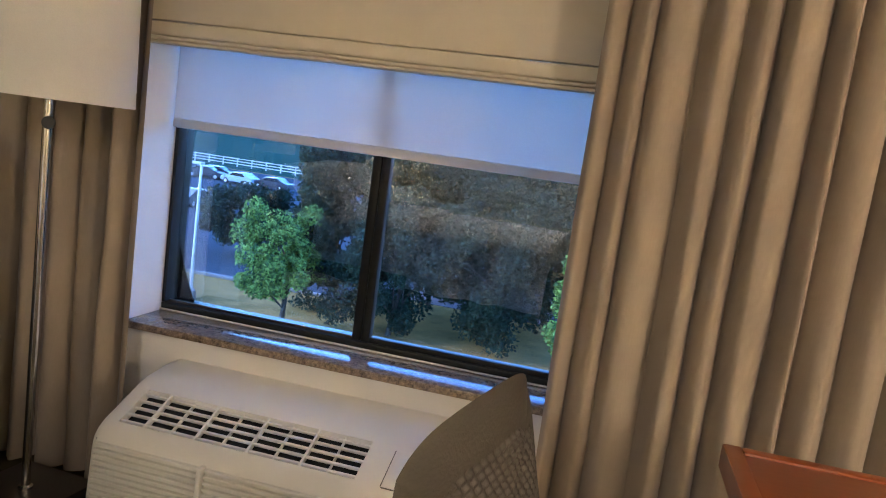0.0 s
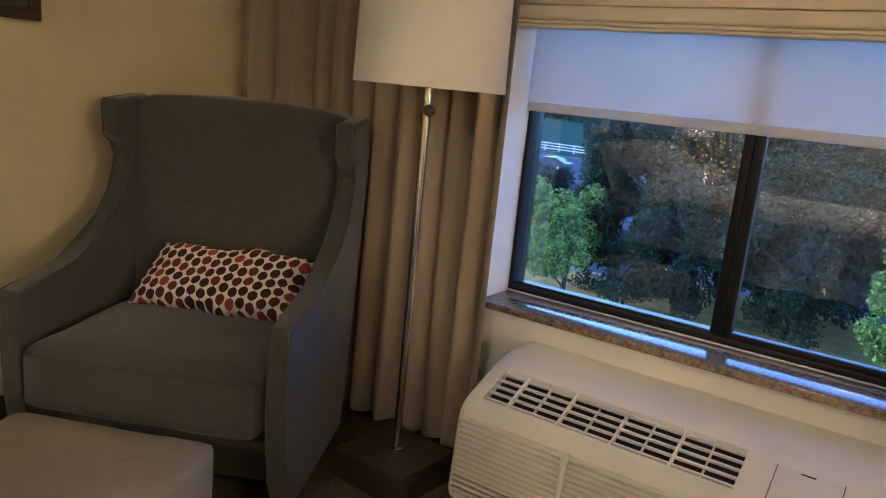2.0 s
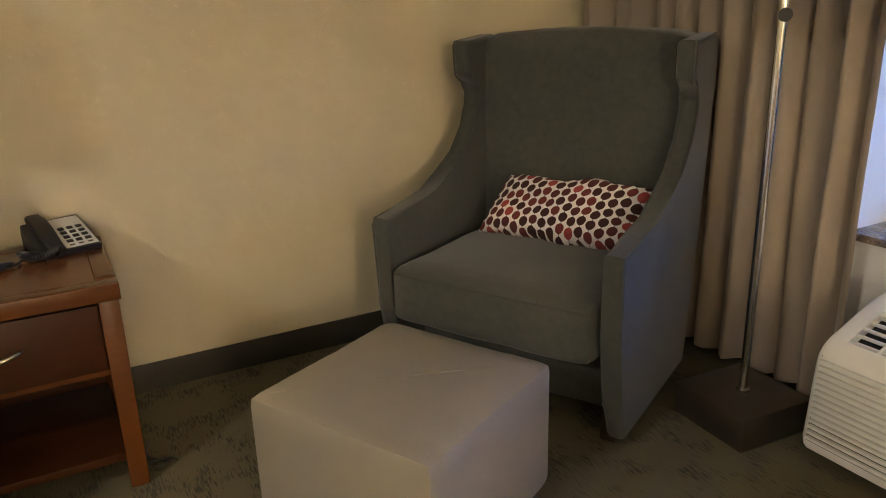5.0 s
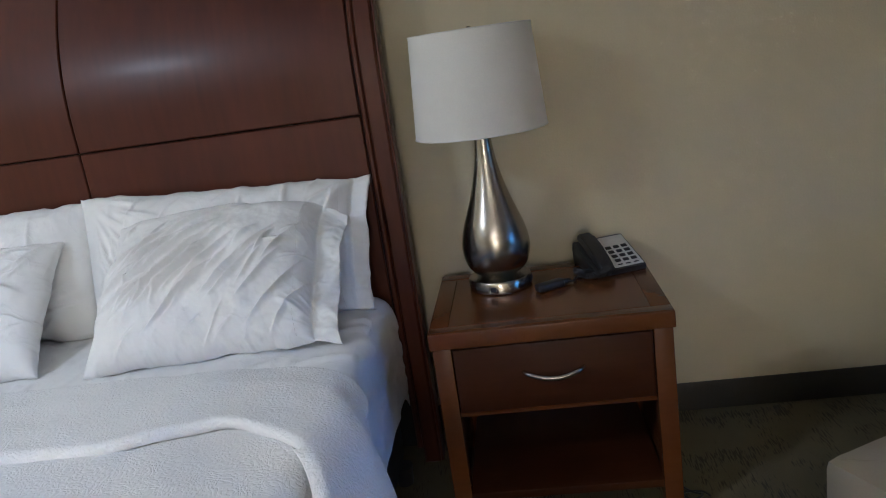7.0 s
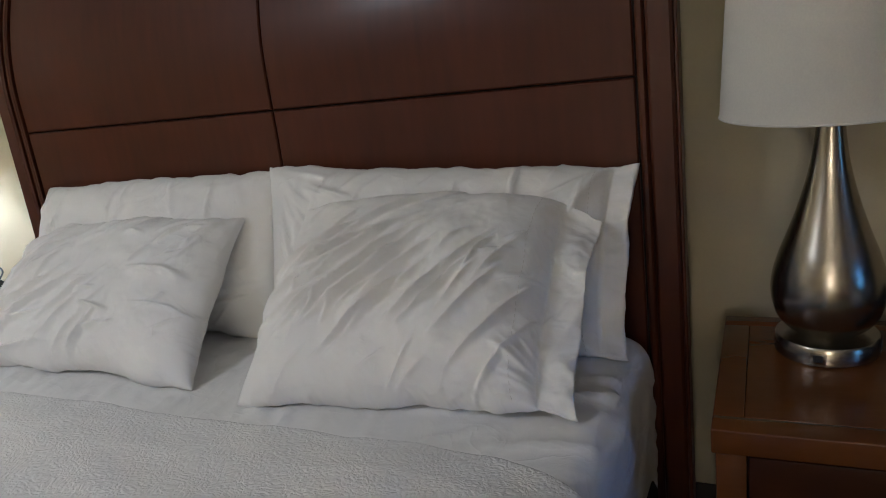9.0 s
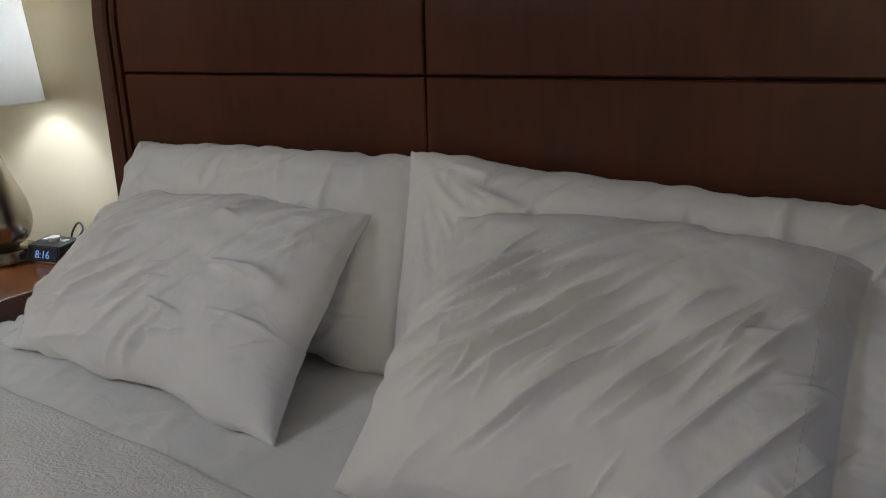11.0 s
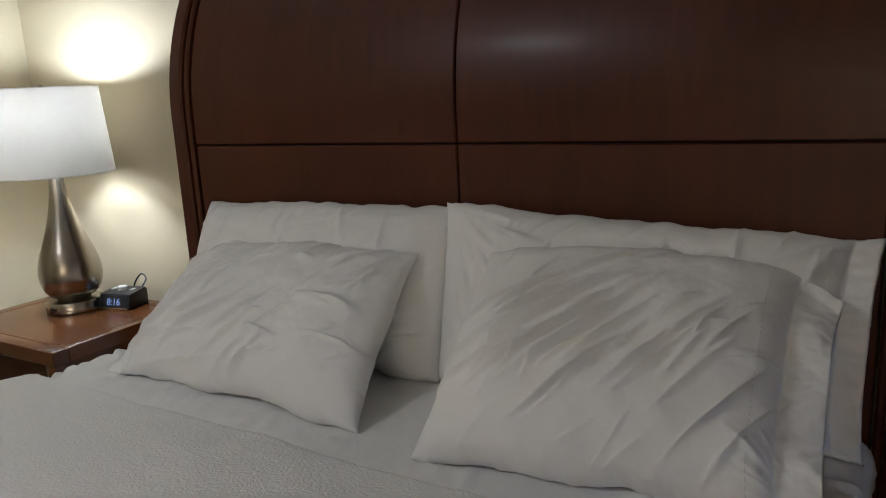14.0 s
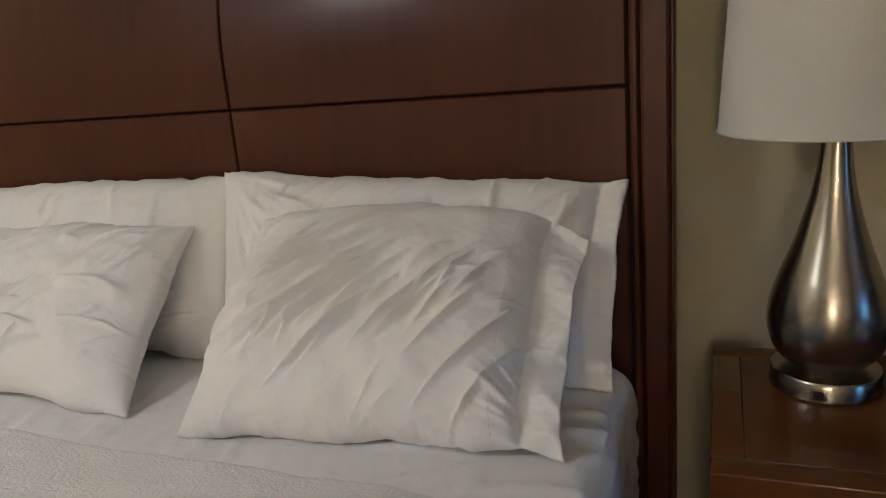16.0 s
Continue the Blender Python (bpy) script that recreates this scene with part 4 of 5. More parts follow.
# ---- alarm clock ----
ck = thing("alarm_clock", -2.742, -2.575, 0.58, 12, "small black alarm clock with lit blue digits", "clock")
part("body", extrude_outline([(-0.05, 0.0), (0.045, 0.0), (0.05, 0.006), (0.036, 0.05), (-0.04, 0.058), (-0.05, 0.05)], -0.062, 0.062, 0.004, 2, axis="y"), black_plastic, ck, local=True)
part("front_window", extrude_outline([(0.0475, 0.008), (0.0505, 0.0085), (0.0385, 0.046), (0.0355, 0.0455)], -0.055, 0.055, 0.001, 1, axis="y"), slot_dark, ck, "glossy dark display", local=True)
part("trim", box(0.044, 0.0525, -0.058, 0.058, 0.0, 0.007, 0.001), chrome, ck, "bright metal strip", local=True)
part("knob", lathe([(0.016, 0.054), (0.016, 0.066), (0.013, 0.068)], 24, -0.005, 0.0), grey_plastic, ck, "round grey dial", local=True)
part("button", box(-0.02, 0.0, 0.03, 0.045, 0.052, 0.058, 0.002), grey_plastic, ck, local=True)
part("button", box(-0.02, 0.0, -0.045, -0.03, 0.052, 0.058, 0.002), grey_plastic, ck, local=True)
part("cord", tube(smooth_line([(-0.045, 0.02, 0.03), (-0.085, 0.03, 0.07), (-0.10, 0.0, 0.085), (-0.11, -0.04, 0.05), (-0.115, -0.06, 0.004)], 30), 0.003, 8), black_plastic, ck, local=True)
cu = bpy.data.curves.new("digits", "FONT")
cu.body, cu.size, cu.extrude, cu.align_x = "8:16", 0.032, 0.0004, "CENTER"
tmp = bpy.data.objects.new("digits", cu)
dm = bpy.data.meshes.new_from_object(tmp)
bpy.data.objects.remove(tmp)
dm.materials.append(digit_glow)
dg = new("digits", dm)
dg.parent = ck
dg.matrix_basis = pose(0.0489, 0.0, 0.0155, 72.3, 0, 90)
dg["label"] = "pale blue lit digits"

# ---- bed ----
BC, HALF, TOP = -1.24, 0.90, 0.60
bed = thing("bed", -1.7, BC, 0, 0, "king bed with dark mahogany panelled headboard", "bed")
HT = 1.68


def hx(z):
    return -2.705 - 0.72 * max(0.0, z - 1.2) ** 2


def head_slab(y0, y1, z0, z1, back, front, bev):
    """A slab that follows the headboard's curve."""
    n = max(2, int((z1 - z0) / 0.02))
    bm = bmesh.new()
    rows = []
    zs = [z0 + (z1 - z0) * k / n for k in range(n + 1)]
    if bev:
        zs = [z0, z0 + bev] + zs[1:-1] + [z1 - bev, z1]
    for k, z in enumerate(zs):
        e = bev if k in (0, len(zs) - 1) else 0.0
        x = hx(z)
        rows.append([bm.verts.new(c) for c in ((x + back, y0, z), (x + front - bev, y0, z), (x + front - e, y0 + bev, z), (x + front - e, y1 - bev, z), (x + front - bev, y1, z), (x + back, y1, z))])
    for a, b in zip(rows, rows[1:]):
        for k in range(6):
            bm.faces.new((a[k], a[(k + 1) % 6], b[(k + 1) % 6], b[k]))
    bm.faces.new(rows[0]), bm.faces.new(rows[-1])
    return bm


hb = part("headboard", head_slab(BC - 0.865, BC + 0.865, 0.05, HT - 0.04, -0.04, -0.026, 0), slot_dark, bed, "dark mahogany headboard that curves back at the top")
YI = 0.862
for y0, y1 in ((BC - YI, BC - 0.002), (BC + 0.002, BC + YI)):
    for z0, z1 in ((0.30, 1.1185), (1.1225, HT - 0.05)):
        part("panel", head_slab(y0, y1, z0, z1, -0.026, -0.012, 0.003), headboard_wood, hb, angle=25)
for s in (-1, 1):
    a, b = sorted((BC + s * 0.868, BC + s * 0.885))
    part("bead", head_slab(a, b, 0.05, HT - 0.045, -0.03, -0.004, 0.005), headboard_wood, hb, angle=25)
    a, b = sorted((BC + s * 0.888, BC + s * 0.938))
    part("stile", head_slab(a, b, 0.0, HT, -0.06, 0.004, 0.006), headboard_wood, hb, angle=25)
    a, b = sorted((BC + s * 0.9385, BC + s * 0.946))
    part("edge_bead", head_slab(a, b, 0.0, HT, -0.06, -0.006, 0.002), headboard_wood, hb, angle=25)
part("cap_rail", box(hx(HT) - 0.05, hx(HT) + 0.035, BC - 0.96, BC + 0.96, HT - 0.005, HT + 0.03, 0.008), headboard_wood, hb)
BC, HALF = -1.254, 0.886
part("box_base", box(-2.67, -0.70, BC - 0.85, BC + 0.85, 0.06, 0.30, 0.015), bed_skirt, bed, "dark cloth covered bed base")
for x in (-2.6, -0.78):
    for y in (BC - 0.85, BC + 0.85):
        part("leg", lathe([(0.025, 0), (0.03, 0.062)], 16, x, y), black_plastic, bed)


def drape(q, top, half, r, low, flare=0.0):
    """Across the bed: a distance q from the middle line over the edge and down; gives y and z."""
    s, q = (1 if q >= 0 else -1), abs(q)
    flat = half - r
    if q <= flat:
        return s * q, top
    arc = r * math.pi / 2
    if q <= flat + arc:
        a = (q - flat) / r
        return s * (flat + r * math.sin(a)), top - r * (1 - math.cos(a))
    d = q - flat - arc
    return s * (half + flare * d), top - r - d


SHEET = creases(30, 10, -1.1, 0.35, (-2.45, -2.15, 0.55, 0.95), 0.14, 0.013, 0.008) + creases(31, 12, 0.1, 0.5, (-2.5, -2.2, -0.9, 0.2), 0.10, 0.010, 0.005) + creases(32, 22, 0.1, 0.25, (-2.27, -2.13, -0.85, 0.35), 0.07, 0.007, 0.011) + creases(33, 14, 0.5, 0.8, (-2.5, -2.2, -0.93, -0.7), 0.08, 0.010, 0.010)


def sheet_fn(u, v):
    x = -2.685 + u * 2.02
    q = (2 * v - 1) * (HALF + 0.31)
    y, z = drape(q, TOP, HALF, 0.06, 0.3)
    crease = 0.006 * fbm(x * 3, q * 3, 2) + 0.004 * (1 - min(1, abs(fbm(x * 3 + q * 2, q * 9, 8)) * 3)) ** 2
    if abs(q) < HALF - 0.02:
        crease += min(0.013, crease_height(x, q, SHEET)) * max(0.0, min(1.0, (-2.165 - x) / 0.04))
    side = 1 if abs(q) > HALF - 0.06 else 0
    end = min(1.0, (x + 2.685) / 0.05)
    return (x, BC + y + side * (1 if q > 0 else -1) * (crease * 1.5), z + crease - 0.05 * (1 - end) ** 2)


bm = surf(sheet_fn, 220, 200)
part("mattress", bm, linen, bed, "mattress in a smooth white fitted sheet", angle=180)
part("mattress_core", box(-2.675, -0.68, BC - HALF + 0.03, BC + HALF - 0.03, 0.30, 0.55, 0.02), linen, bed)


def top_edge(y):
    """Where the turned-back coverlet begins, as x at a place across the bed."""
    d = max(0.0, y + 0.55)
    return -2.150 + 0.02 * (y + 1.24) + 1.6 * d * d + 0.008 * fbm(y * 6, 4)


LIP_Y = np.linspace(-2.6, 0.6, 641)
LIP_X = np.interp(LIP_Y, (-2.6, -1.4, -1.0, -0.78, -0.68, -0.56, -0.42, -0.29, -0.2, 0.6), (-1.78, -1.80, -1.803, -1.816, -1.858, -1.880, -1.80, -1.65, -1.55, -1.30))
LIP_X = np.convolve(np.pad(LIP_X, 14, mode="edge"), np.hanning(29) / np.hanning(29).sum(), mode="valid")


def lip_edge(y):
    return float(np.interp(y, LIP_Y, LIP_X))


cov = thing("coverlet", -1.3, BC, 0.62, 0, "white textured matelasse coverlet turned back towards the pillows", "bedspread")
DROP = 0.42


def cloth_waves(x, q):
    fall = max(0.0, abs(q) - HALF)
    return fall * 0.10 * math.sin(x * 17 + 2 * fbm(x * 2, 3)) + 0.02 * fall * fbm(x * 9, q * 4, 6)


def base_fn(u, v):
    q = (2 * v - 1) * (HALF + DROP)
    y0 = BC + q
    x0 = lip_edge(min(y0, BC + HALF + 0.3)) - 0.09
    x = x0 + u * (-0.60 - x0)
    y, z = drape(q, TOP + 0.018, HALF + 0.03, 0.09, 0, 0.33)
    s = 1 if q > 0 else -1
    bump = 0.012 * fbm(x * 2.2, q * 2.2, 12) + 0.004 * fbm(x * 7, q * 7, 14)
    return (x, BC + y + s * cloth_waves(x, q), z + bump * (1 if abs(q) < HALF else 0.3))


part("spread", surf(base_fn, 90, 150), coverlet_cloth, cov, angle=180)


def fold_fn(u, v):
    q = (2 * v - 1) * (HALF + DROP - 0.05)
    y0 = BC + q
    xa, xb = top_edge(min(y0, -0.05)), lip_edge(y0)
    if xa > xb - 0.12:
        xa = xb - 0.12
    x = xa + min(1.0, u / 0.86) * (xb - xa)
    thick = 0.024 + 0.012 * min(1.0, u * 3)
    y, z = drape(q, TOP + thick + 0.006, HALF + 0.038 + thick, 0.1, 0, 0.33)
    s = 1 if q > 0 else -1
    top = 0.008 * fbm(x * 3, q * 3, 22) + 0.004 * fbm(x * 8, q * 8, 24)
    drop = 0.0
    if u > 0.86:
        a = (u - 0.86) / 0.14 * math.pi
        x += 0.013 * math.sin(a)
        drop = 0.015 * (1 - math.cos(a))
    if u < 0.06:
        drop = 0.026 * (1 - u / 0.06) ** 2
    over = abs(q) > HALF
    return (x, BC + y + s * (cloth_waves(x, q) - (drop if over else 0)), z + (top - (0 if over else drop)))


part("turned_back_edge", surf(fold_fn, 64, 170), coverlet_cloth, cov, angle=180)

# ---- desk corner and office chair ----
desk = thing("desk", 0.8, 1.44, 0, 0, "red cherry wood desk with a framed top", "desk")
part("top", box(0.098, 1.54, 1.15, 1.705, 0.722, 0.746, 0.002), desk_wood, desk)
for b_ in ((0.062, 0.0975, 1.12, 1.738), (1.541, 1.58, 1.12, 1.738), (0.0985, 1.540, 1.12, 1.1495), (0.0985, 1.540, 1.7055, 1.738)):
    part("top_border", box(*b_, 0.70, 0.75, 0.004), desk_wood, desk)
for x in (0.10, 1.50):
    for y in (1.15, 1.66):
        part("leg", box(x, x + 0.05, y, y + 0.05, 0, 0.70, 0.004), desk_wood, desk)
# floor lamp out of view, made up to carry that light
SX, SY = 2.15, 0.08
added_lamp = thing("floor_lamp", SX, SY, 0, 0, "added unseen steel floor lamp with a white drum shade, lit", "floor lamp")
part("base", lathe([(0.14, 0), (0.14, 0.018), (0.13, 0.025), (0.015, 0.03)], 40, SX, SY), bronze_plate, added_lamp, "round dark bronze base")
part("pole", tube([(SX, SY, 0.025), (SX, SY, 1.36)], 0.0115, 16), chrome, added_lamp)
part("shade", lathe([(0.175, 1.32), (0.165, 1.60), (0.163, 1.60), (0.173, 1.32)], 48, SX, SY, closed=True), thin_shade_cloth, added_lamp, "white drum shade")

# made-up fixture that holds the ceiling fill
lampc = thing("added_ceiling_light", -0.5, -2.1, 2.36, 0, "added unseen round white ceiling light that brightens the bed", "ceiling light")
part("base", lathe([(0.19, 2.395), (0.19, 2.44)], 40, -0.5, -2.1), white_plastic, lampc)
part("diffuser", lathe([(0.16, 2.36), (0.185, 2.375), (0.185, 2.395)], 40, -0.5, -2.1), shade_cloth, lampc)

oc = thing("office_chair", -0.328, 1.135, 0, 78, "black office chair with a dimpled mesh back", "office chair")


def back_fn(off):
    def fn(u, v):
        a, b = 2 * u - 1, 2 * v - 1
        k = (max(abs(a), abs(b)) ** 6 / max(1e-6, abs(a) ** 6 + abs(b) ** 6)) ** (1 / 6)
        x = a * 0.225 * k
        z = 0.44 + (0.5 + 0.5 * b * k) * (0.515 - 0.02 * abs(a) ** 2)
        y = 0.012 * a * a + 0.085 * b - 0.03 * b * b - 0.055 + off * (1 - max(abs(a), abs(b)) ** 8)
        if abs(a) < 0.84 and -0.9 < b < 0.72:
            y += 0.0035 * math.sin(x * 300) * math.sin(z * 260)
        return (x, y, z)
    return fn


bm = surf(back_fn(0.010), 190, 220)
surf(back_fn(-0.010), 190, 220, bm=bm)
bmesh.ops.remove_doubles(bm, verts=[v for v in bm.verts if v.is_boundary], dist=0.0004)
part("backrest", bm, mesh_cloth, oc, "dimpled black mesh backrest", local=True)
part("seat", cushion(-0.24, 0.24, -0.46, 0.02, 0.40, 0.475, 0.012, 3, 0.03), mesh_cloth, oc, local=True)
part("back_bar", tube(smooth_line([(0, -0.15, 0.39), (0, 0.05, 0.40), (0, 0.09, 0.5), (0, 0.03, 0.62)], 20), 0.018, 12), black_plastic, oc, local=True)
part("column", tube([(0, -0.2, 0.08), (0, -0.2, 0.41)], 0.025, 16), black_plastic, oc, local=True)
for k in range(5):
    a = 2 * math.pi * k / 5
    e = (0.27 * math.cos(a), -0.2 + 0.27 * math.sin(a))
    part("base_arm", tube([(0, -0.2, 0.10), (*e, 0.07)], 0.018, 10), black_plastic, oc, local=True)
    part("caster", tube([(e[0], e[1] - 0.015, 0.03), (e[0], e[1] + 0.015, 0.03)], 0.03, 18), black_plastic, oc, local=True)

# ---- outside, seen from the third floor ----
G = -6.2
EYE_X, EYE_Y = -0.35, 0.26


def at(az, d):
    return EYE_X + d * math.sin(radians(az)), EYE_Y + d * math.cos(radians(az))


dry_grass = material("dry_grass", spec=0.0, colour=(0.36, 0.225, 0.085), dark=(0.12, 0.105, 0.04), rough=0.95, scale=0.9, fine=12, bump=0.8, bump_distance=0.05, spread=0.4)
field_grass = material("field_grass", spec=0.0, colour=(0.022, 0.062, 0.045), dark=(0.016, 0.046, 0.034), rough=0.95, scale=0.05, fine=2, bump=0.5, bump_distance=0.05)
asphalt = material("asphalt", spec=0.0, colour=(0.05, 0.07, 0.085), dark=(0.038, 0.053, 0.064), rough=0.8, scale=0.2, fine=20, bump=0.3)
pale_drive = material("pale_drive", spec=0.0, colour=(0.15, 0.14, 0.15), dark=(0.11, 0.105, 0.11), rough=0.85, scale=0.4, fine=15, bump=0.3)
concrete = material("concrete", (0.2, 0.2, 0.19), rough=0.85, scale=1, fine=20, bump=0.3)
bark = material("bark", (0.05, 0.038, 0.028), (0.03, 0.023, 0.018), rough=0.95, scale=6, stretch=(2, 2, 0.4), fine=40, bump=0.8, bump_distance=0.02)
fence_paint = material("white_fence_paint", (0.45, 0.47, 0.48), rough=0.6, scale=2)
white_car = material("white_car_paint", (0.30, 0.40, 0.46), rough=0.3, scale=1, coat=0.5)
dark_car = material("dark_car_paint", (0.03, 0.035, 0.045), rough=0.3, scale=1, coat=0.5)
tyre_rubber = material("tyre_rubber", (0.02, 0.02, 0.02), rough=0.85, scale=5)
car_glass = material("car_glass", (0.02, 0.025, 0.03), rough=0.1, scale=2, coat=0.5)
pole_paint = material("pale_pole_paint", (0.55, 0.57, 0.58), rough=0.45, metal=0.3, scale=4)


def leaf_material(name, light, deep):
    m = material(name, light, deep, rough=0.7, scale=1.5, fine=9, bump=0.1, spread=0.5, spec=0.15)
    t, b = nodes_of(m)
    geo, rp = t.nodes.new("ShaderNodeNewGeometry"), t.nodes.new("ShaderNodeMix")
    rp.data_type = "RGBA"
    rp.inputs[6].default_value, rp.inputs[7].default_value = (*deep, 1), (*light, 1)
    t.links.new(geo.outputs["Random Per Island"], rp.inputs[0])
    t.links.new(rp.outputs[2], b.inputs["Base Color"])
    tr, mx = t.nodes.new("ShaderNodeBsdfTranslucent"), t.nodes.new("ShaderNodeMixShader")
    t.links.new(rp.outputs[2], tr.inputs[0])
    mx.inputs[0].default_value = 0.3
    t.links.new(b.outputs[0], mx.inputs[1]), t.links.new(tr.outputs[0], mx.inputs[2])
    t.links.new(mx.outputs[0], t.nodes["Material Output"].inputs[0])
    return m


leaf_bright = leaf_material("bright_leaves", (0.23, 0.37, 0.085), (0.02, 0.055, 0.018))
leaf_dark = leaf_material("dark_leaves", (0.032, 0.06, 0.036), (0.009, 0.018, 0.012))

tagged(part("ground", box(-700, 700, N + 1.5, 1200, G - 0.5, G), dry_grass), "dry tan grass around the parking lot", "grass", kind="structure")
tagged(part("field", box(-500, 300, 97, 1150, G + 0.004, G + 0.02), field_grass), "wide dim green field beyond the fence", "field", kind="structure")
tagged(part("road", box(-90, -9.5, 31, 96, G + 0.004, G + 0.02), asphalt), "blue-grey asphalt parking lot", "parking lot", kind="structure")
tagged(part("kerb", box(-90, -9.3, 30.7, 31, G, G + 0.14, 0.02), concrete), "low concrete kerb along the lot", "kerb", kind="structure")
tagged(part("pavement", box(-9.2, 30, 33.5, 56, G + 0.004, G + 0.02), pale_drive), "pale drive behind the trees", "drive", kind="structure")


def tree(az, d, top, radius, base_gap, leaves, leaf, size, seed, label):
    rng = np.random.default_rng(seed)
    x, y = at(az, d)
    h = top - G
    root = thing("tree", x, y, G, 0, label, "tree", "trees by the parking lot")
    cz, rz = G + base_gap + (h - base_gap) * 0.5, (h - base_gap) * 0.5
    trunk = bmesh.new()
    lean = 0.25 * (rng.random(2) - 0.5)
    tp = [(x + lean[0] * k * h * 0.2, y + lean[1] * k * h * 0.2, G - 0.1 + h * 0.16 * k) for k in range(5)]
    tube(tp, [0.12, 0.10, 0.085, 0.06, 0.03], 8, trunk)
    clumps = []
    n = 34 if leaf is leaf_bright else 46
    for k in range(n):
        a, b = rng.random() * 2 * math.pi, math.acos(1 - 2 * rng.random())
        r = (0.45 + 0.55 * rng.random() ** 0.5) * (1 + (1.1 if leaf is leaf_bright else 0.6) * noise.noise(Vector((2.2 * math.sin(b) * math.cos(a) + seed, 2.2 * math.sin(b) * math.sin(a), 2.2 * math.cos(b)))))
        c = np.array([x + radius * r * math.sin(b) * math.cos(a), y + radius * r * math.sin(b) * math.sin(a), cz + rz * r * math.cos(b)])
        clumps.append((c, radius * ((0.11 if leaf is leaf_bright else 0.15) + 0.19 * rng.random())))
        if k % 4 == 0:
            s = tp[1 + k % 3]
            tube([s, tuple((np.array(s) + c) / 2 + [0, 0, 0.1]), tuple(c)], [0.04, 0.028, 0.01], 5, trunk)
    part("trunk", trunk, bark, root)
    which = rng.integers(0, n, leaves)
    cen = np.array([clumps[i][0] for i in which])
    rad = np.array([clumps[i][1] for i in which])
    dirs = rng.normal(size=(leaves, 3))
    dirs /= np.linalg.norm(dirs, axis=1)[:, None]
    pos = cen + dirs * (rad * (0.5 + 0.6 * rng.random(leaves)))[:, None]
    # four-cornered leaf tufts, folded along the middle
    a = rng.normal(size=(leaves, 3))
    a /= np.linalg.norm(a, axis=1)[:, None]
    b = np.cross(a, rng.normal(size=(leaves, 3)))
    b /= np.linalg.norm(b, axis=1)[:, None]
    c = np.cross(a, b)
    s = (size * (0.6 + 0.8 * rng.random(leaves)))[:, None]
    quad = np.stack([pos - a * s, pos + b * s * 0.55 + c * s * 0.2, pos + a * s, pos - b * s * 0.55 + c * s * 0.2], 1).reshape(-1, 3)
    me = bpy.data.meshes.new("crown")
    me.from_pydata(quad - np.array([x, y, G]), [], np.arange(leaves * 4).reshape(-1, 4).tolist())
    me.materials.append(leaf)
    ob = new("crown", me)
    ob.parent = root
    return root


DK, BR = "dark leafy tree with a dense uneven crown", "bright green young tree with a thin trunk"
tree(-24.3, 27.5, -1.85, 1.85, 0.7, 15000, leaf_bright, 0.075, 1, BR)
tree(-27.8, 41, -2.3, 2.1, 0.8, 12000, leaf_dark, 0.11, 2, DK)
tree(-20.2, 31, 1.2, 2.7, 0.8, 36000, leaf_dark, 0.09, 3, DK)
tree(-15.9, 27.5, -0.6, 2.3, 0.45, 30000, leaf_dark, 0.08, 4, DK)
tree(-7.4, 27.5, -0.4, 2.7, 0.45, 34000, leaf_dark, 0.08, 5, DK)
tree(-13.0, 33, 1.8, 3.4, 1.9, 34000, leaf_dark, 0.1, 12, DK)
tree(-2.6, 32, 1.8, 3.6, 0.8, 34000, leaf_dark, 0.095, 6, DK)
tree(1.0, 24, -1.15, 1.75, 0.9, 15000, leaf_bright, 0.075, 7, BR)
tree(4.5, 32, 1.8, 3.4, 1.6, 7000, leaf_dark, 0.2, 8, DK)
tree(11.5, 34, 1.8, 3.8, 1.6, 7000, leaf_dark, 0.22, 9, DK)
tree(-12.0, 44, 2.6, 4.5, 1.2, 7000, leaf_dark, 0.28, 10, DK)
tree(-3.0, 46, 2.6, 5.0, 1.2, 7000, leaf_dark, 0.28, 11, DK)

rng = np.random.default_rng(40)
N_ = 5000
px = rng.uniform(-420, 200, N_)
py = 300 + rng.normal(0, 12, N_)
pz = G + rng.random(N_) ** 0.7 * (9 + 3 * np.sin(px * 0.05) + 2 * np.sin(px * 0.17))
pos = np.stack([px, py, pz], 1)
a, b = rng.normal(size=(N_, 3)), rng.normal(size=(N_, 3))
quad = np.stack([pos - a * 1.6, pos + b * 1.3, pos + a * 1.6, pos - b * 1.3], 1).reshape(-1, 3)
me = bpy.data.meshes.new("far_wood")
me.from_pydata(quad, [], np.arange(N_ * 4).reshape(-1, 4).tolist())
me.materials.append(leaf_dark)
tagged(new("far_wood", me), "dark line of far woods behind the field", "woods", kind="stuff")

# white three-rail fence
fx, fy = at(-28, 116)
fence = thing("fence", fx, fy, G, 0, "white three-rail fence along the field", "fence")
x0, x1 = fx - 26, fx + 40
for k in range(28):
    x = x0 + k * 2.4
    part("post", box(x - 0.07, x + 0.07, fy - 0.07, fy + 0.07, G, G + 1.35), fence_paint, fence)
for z in (0.35, 0.75, 1.15):
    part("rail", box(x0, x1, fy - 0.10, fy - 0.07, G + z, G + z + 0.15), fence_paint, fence)

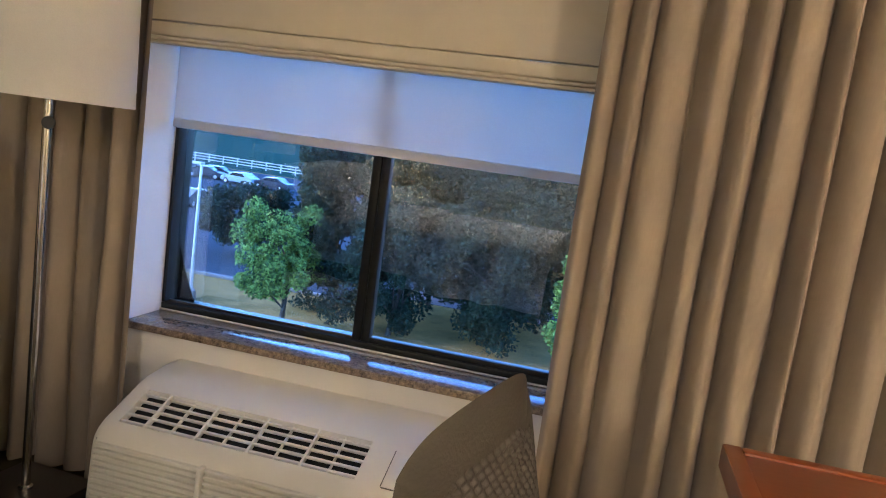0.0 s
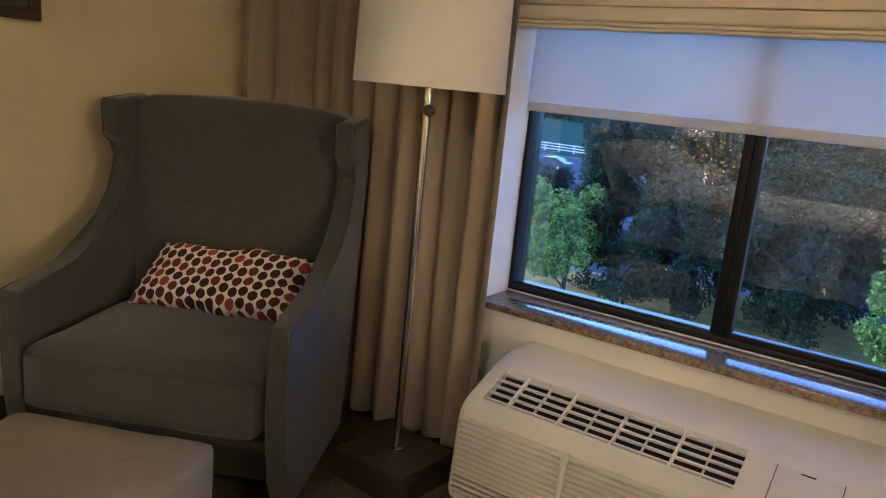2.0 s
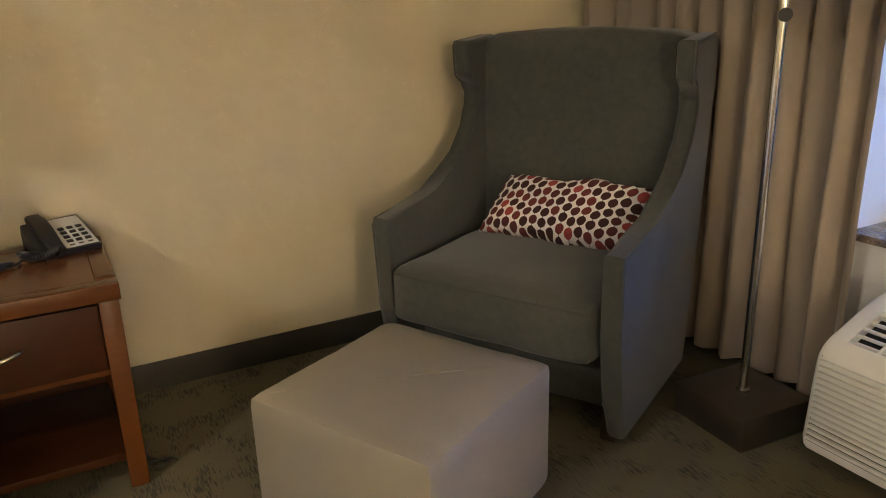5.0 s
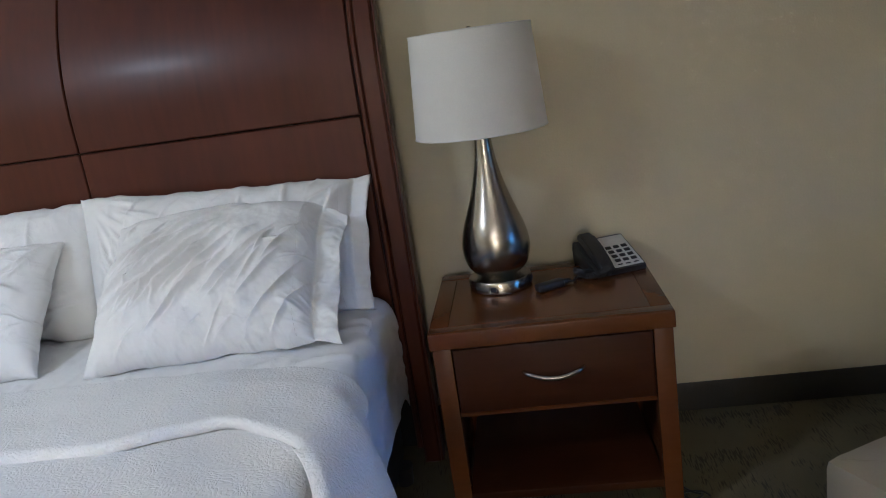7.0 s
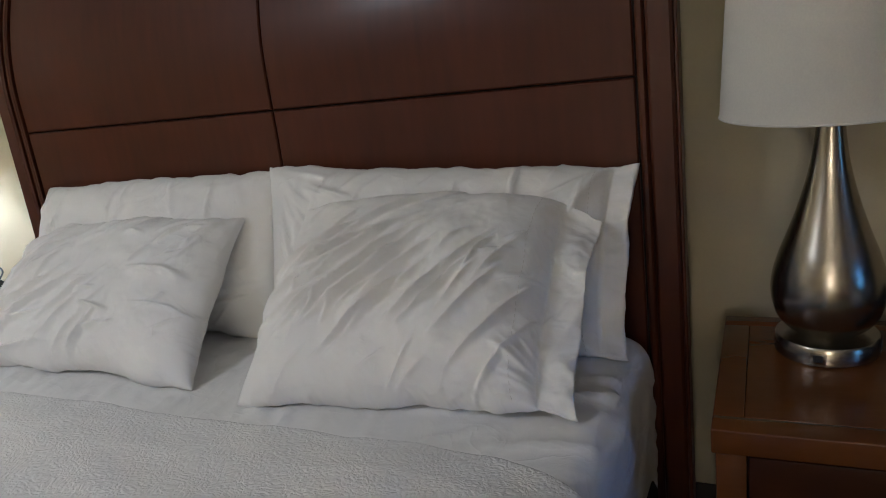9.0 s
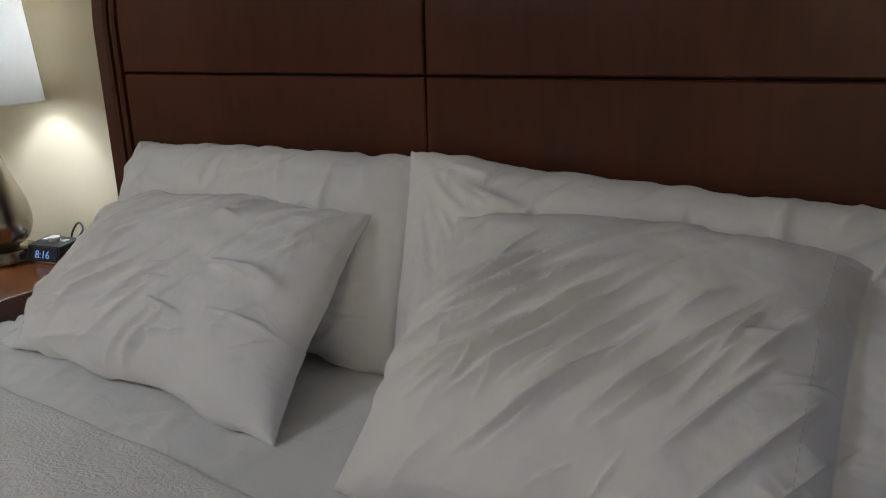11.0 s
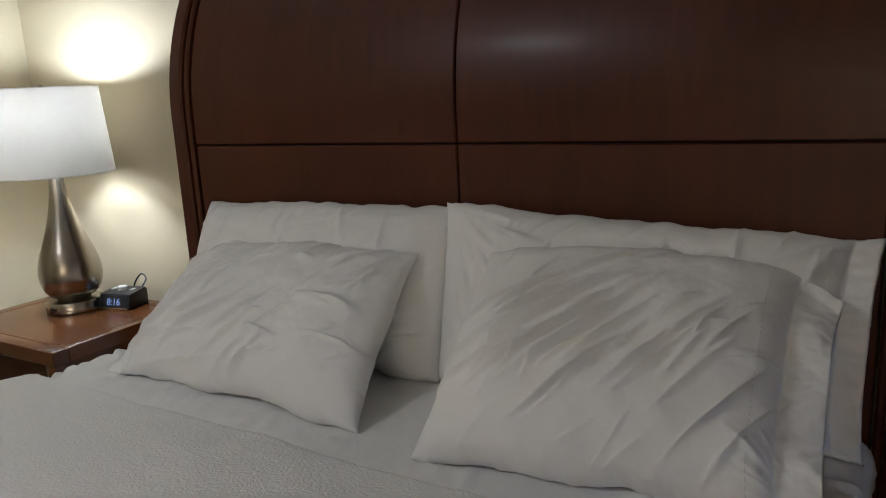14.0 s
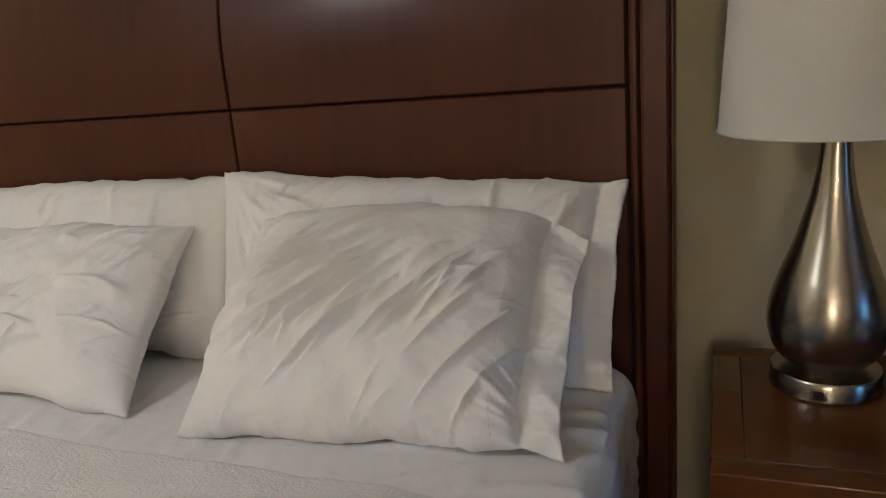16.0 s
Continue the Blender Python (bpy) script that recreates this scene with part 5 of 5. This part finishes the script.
# lamp post
lx, ly = at(-31.2, 30.6)
post = thing("street_lamp", lx, ly, G, 0, "pale grey parking lot lamp post with a flat head", "street lamp")
part("pole", tube([(lx, ly, G), (lx, ly, -0.75)], [0.08, 0.06], 14), pole_paint, post)
part("base", lathe([(0.22, G), (0.22, G + 0.35), (0.15, G + 0.4)], 18, lx, ly), concrete, post)
part("head", box(lx - 0.55, lx + 0.06, ly - 0.14, ly + 0.14, -0.78, -0.68, 0.02), pole_paint, post)


def car(x, y, rz, paint, label):
    r = thing("car", x, y, G + 0.02, rz, label, "car", "cars in the parking lot")
    side = [(-2.2, 0.3), (2.2, 0.3), (2.25, 0.62), (2.1, 0.8), (1.2, 0.92), (0.6, 1.38), (-0.9, 1.42), (-1.6, 0.98), (-2.2, 0.92), (-2.25, 0.6)]
    part("body", extrude_outline(side, -0.85, 0.85, 0.09, 3, axis="y"), paint, r, local=True)
    for s in (-1, 1):
        part("side_window", extrude_outline([(-1.25, 0.98), (0.85, 0.98), (0.5, 1.3), (-0.85, 1.33)], s * 0.845, s * 0.858, 0, axis="y"), car_glass, r, local=True)
        for wx in (-1.35, 1.4):
            w = part("wheel", tube([(wx, s * 0.66, 0.32), (wx, s * 0.87, 0.32)], 0.32, 20), tyre_rubber, r, local=True)
            part("rim", tube([(wx, s * 0.86, 0.32), (wx, s * 0.88, 0.32)], 0.19, 16), pole_paint, w, local=True)
        part("headlight", box(2.1, 2.24, s * 0.62 - 0.14, s * 0.62 + 0.14, 0.6, 0.74, 0.02), pole_paint, r, local=True)
    ws = bmesh.new()
    q = [ws.verts.new(c) for c in ((1.17, -0.7, 0.95), (1.17, 0.7, 0.95), (0.64, 0.62, 1.365), (0.64, -0.62, 1.365))]
    q2 = [ws.verts.new(v.co + Vector((0.02, 0, 0.015))) for v in q]
    ws.faces.new(q), ws.faces.new(q2)
    for k in range(4):
        ws.faces.new((q[k], q[(k + 1) % 4], q2[(k + 1) % 4], q2[k]))
    part("windscreen", ws, car_glass, r, local=True)
    return r


cx, cy = at(-28.5, 86)
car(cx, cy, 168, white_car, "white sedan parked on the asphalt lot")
for az, d, rz in ((-31.0, 90, 12), (-30.2, 92, 8), (-26.1, 84, 175), (-31.8, 62, 95)):
    cx, cy = at(az, d)
    car(cx, cy, rz, dark_car, "dark car parked on the asphalt lot")
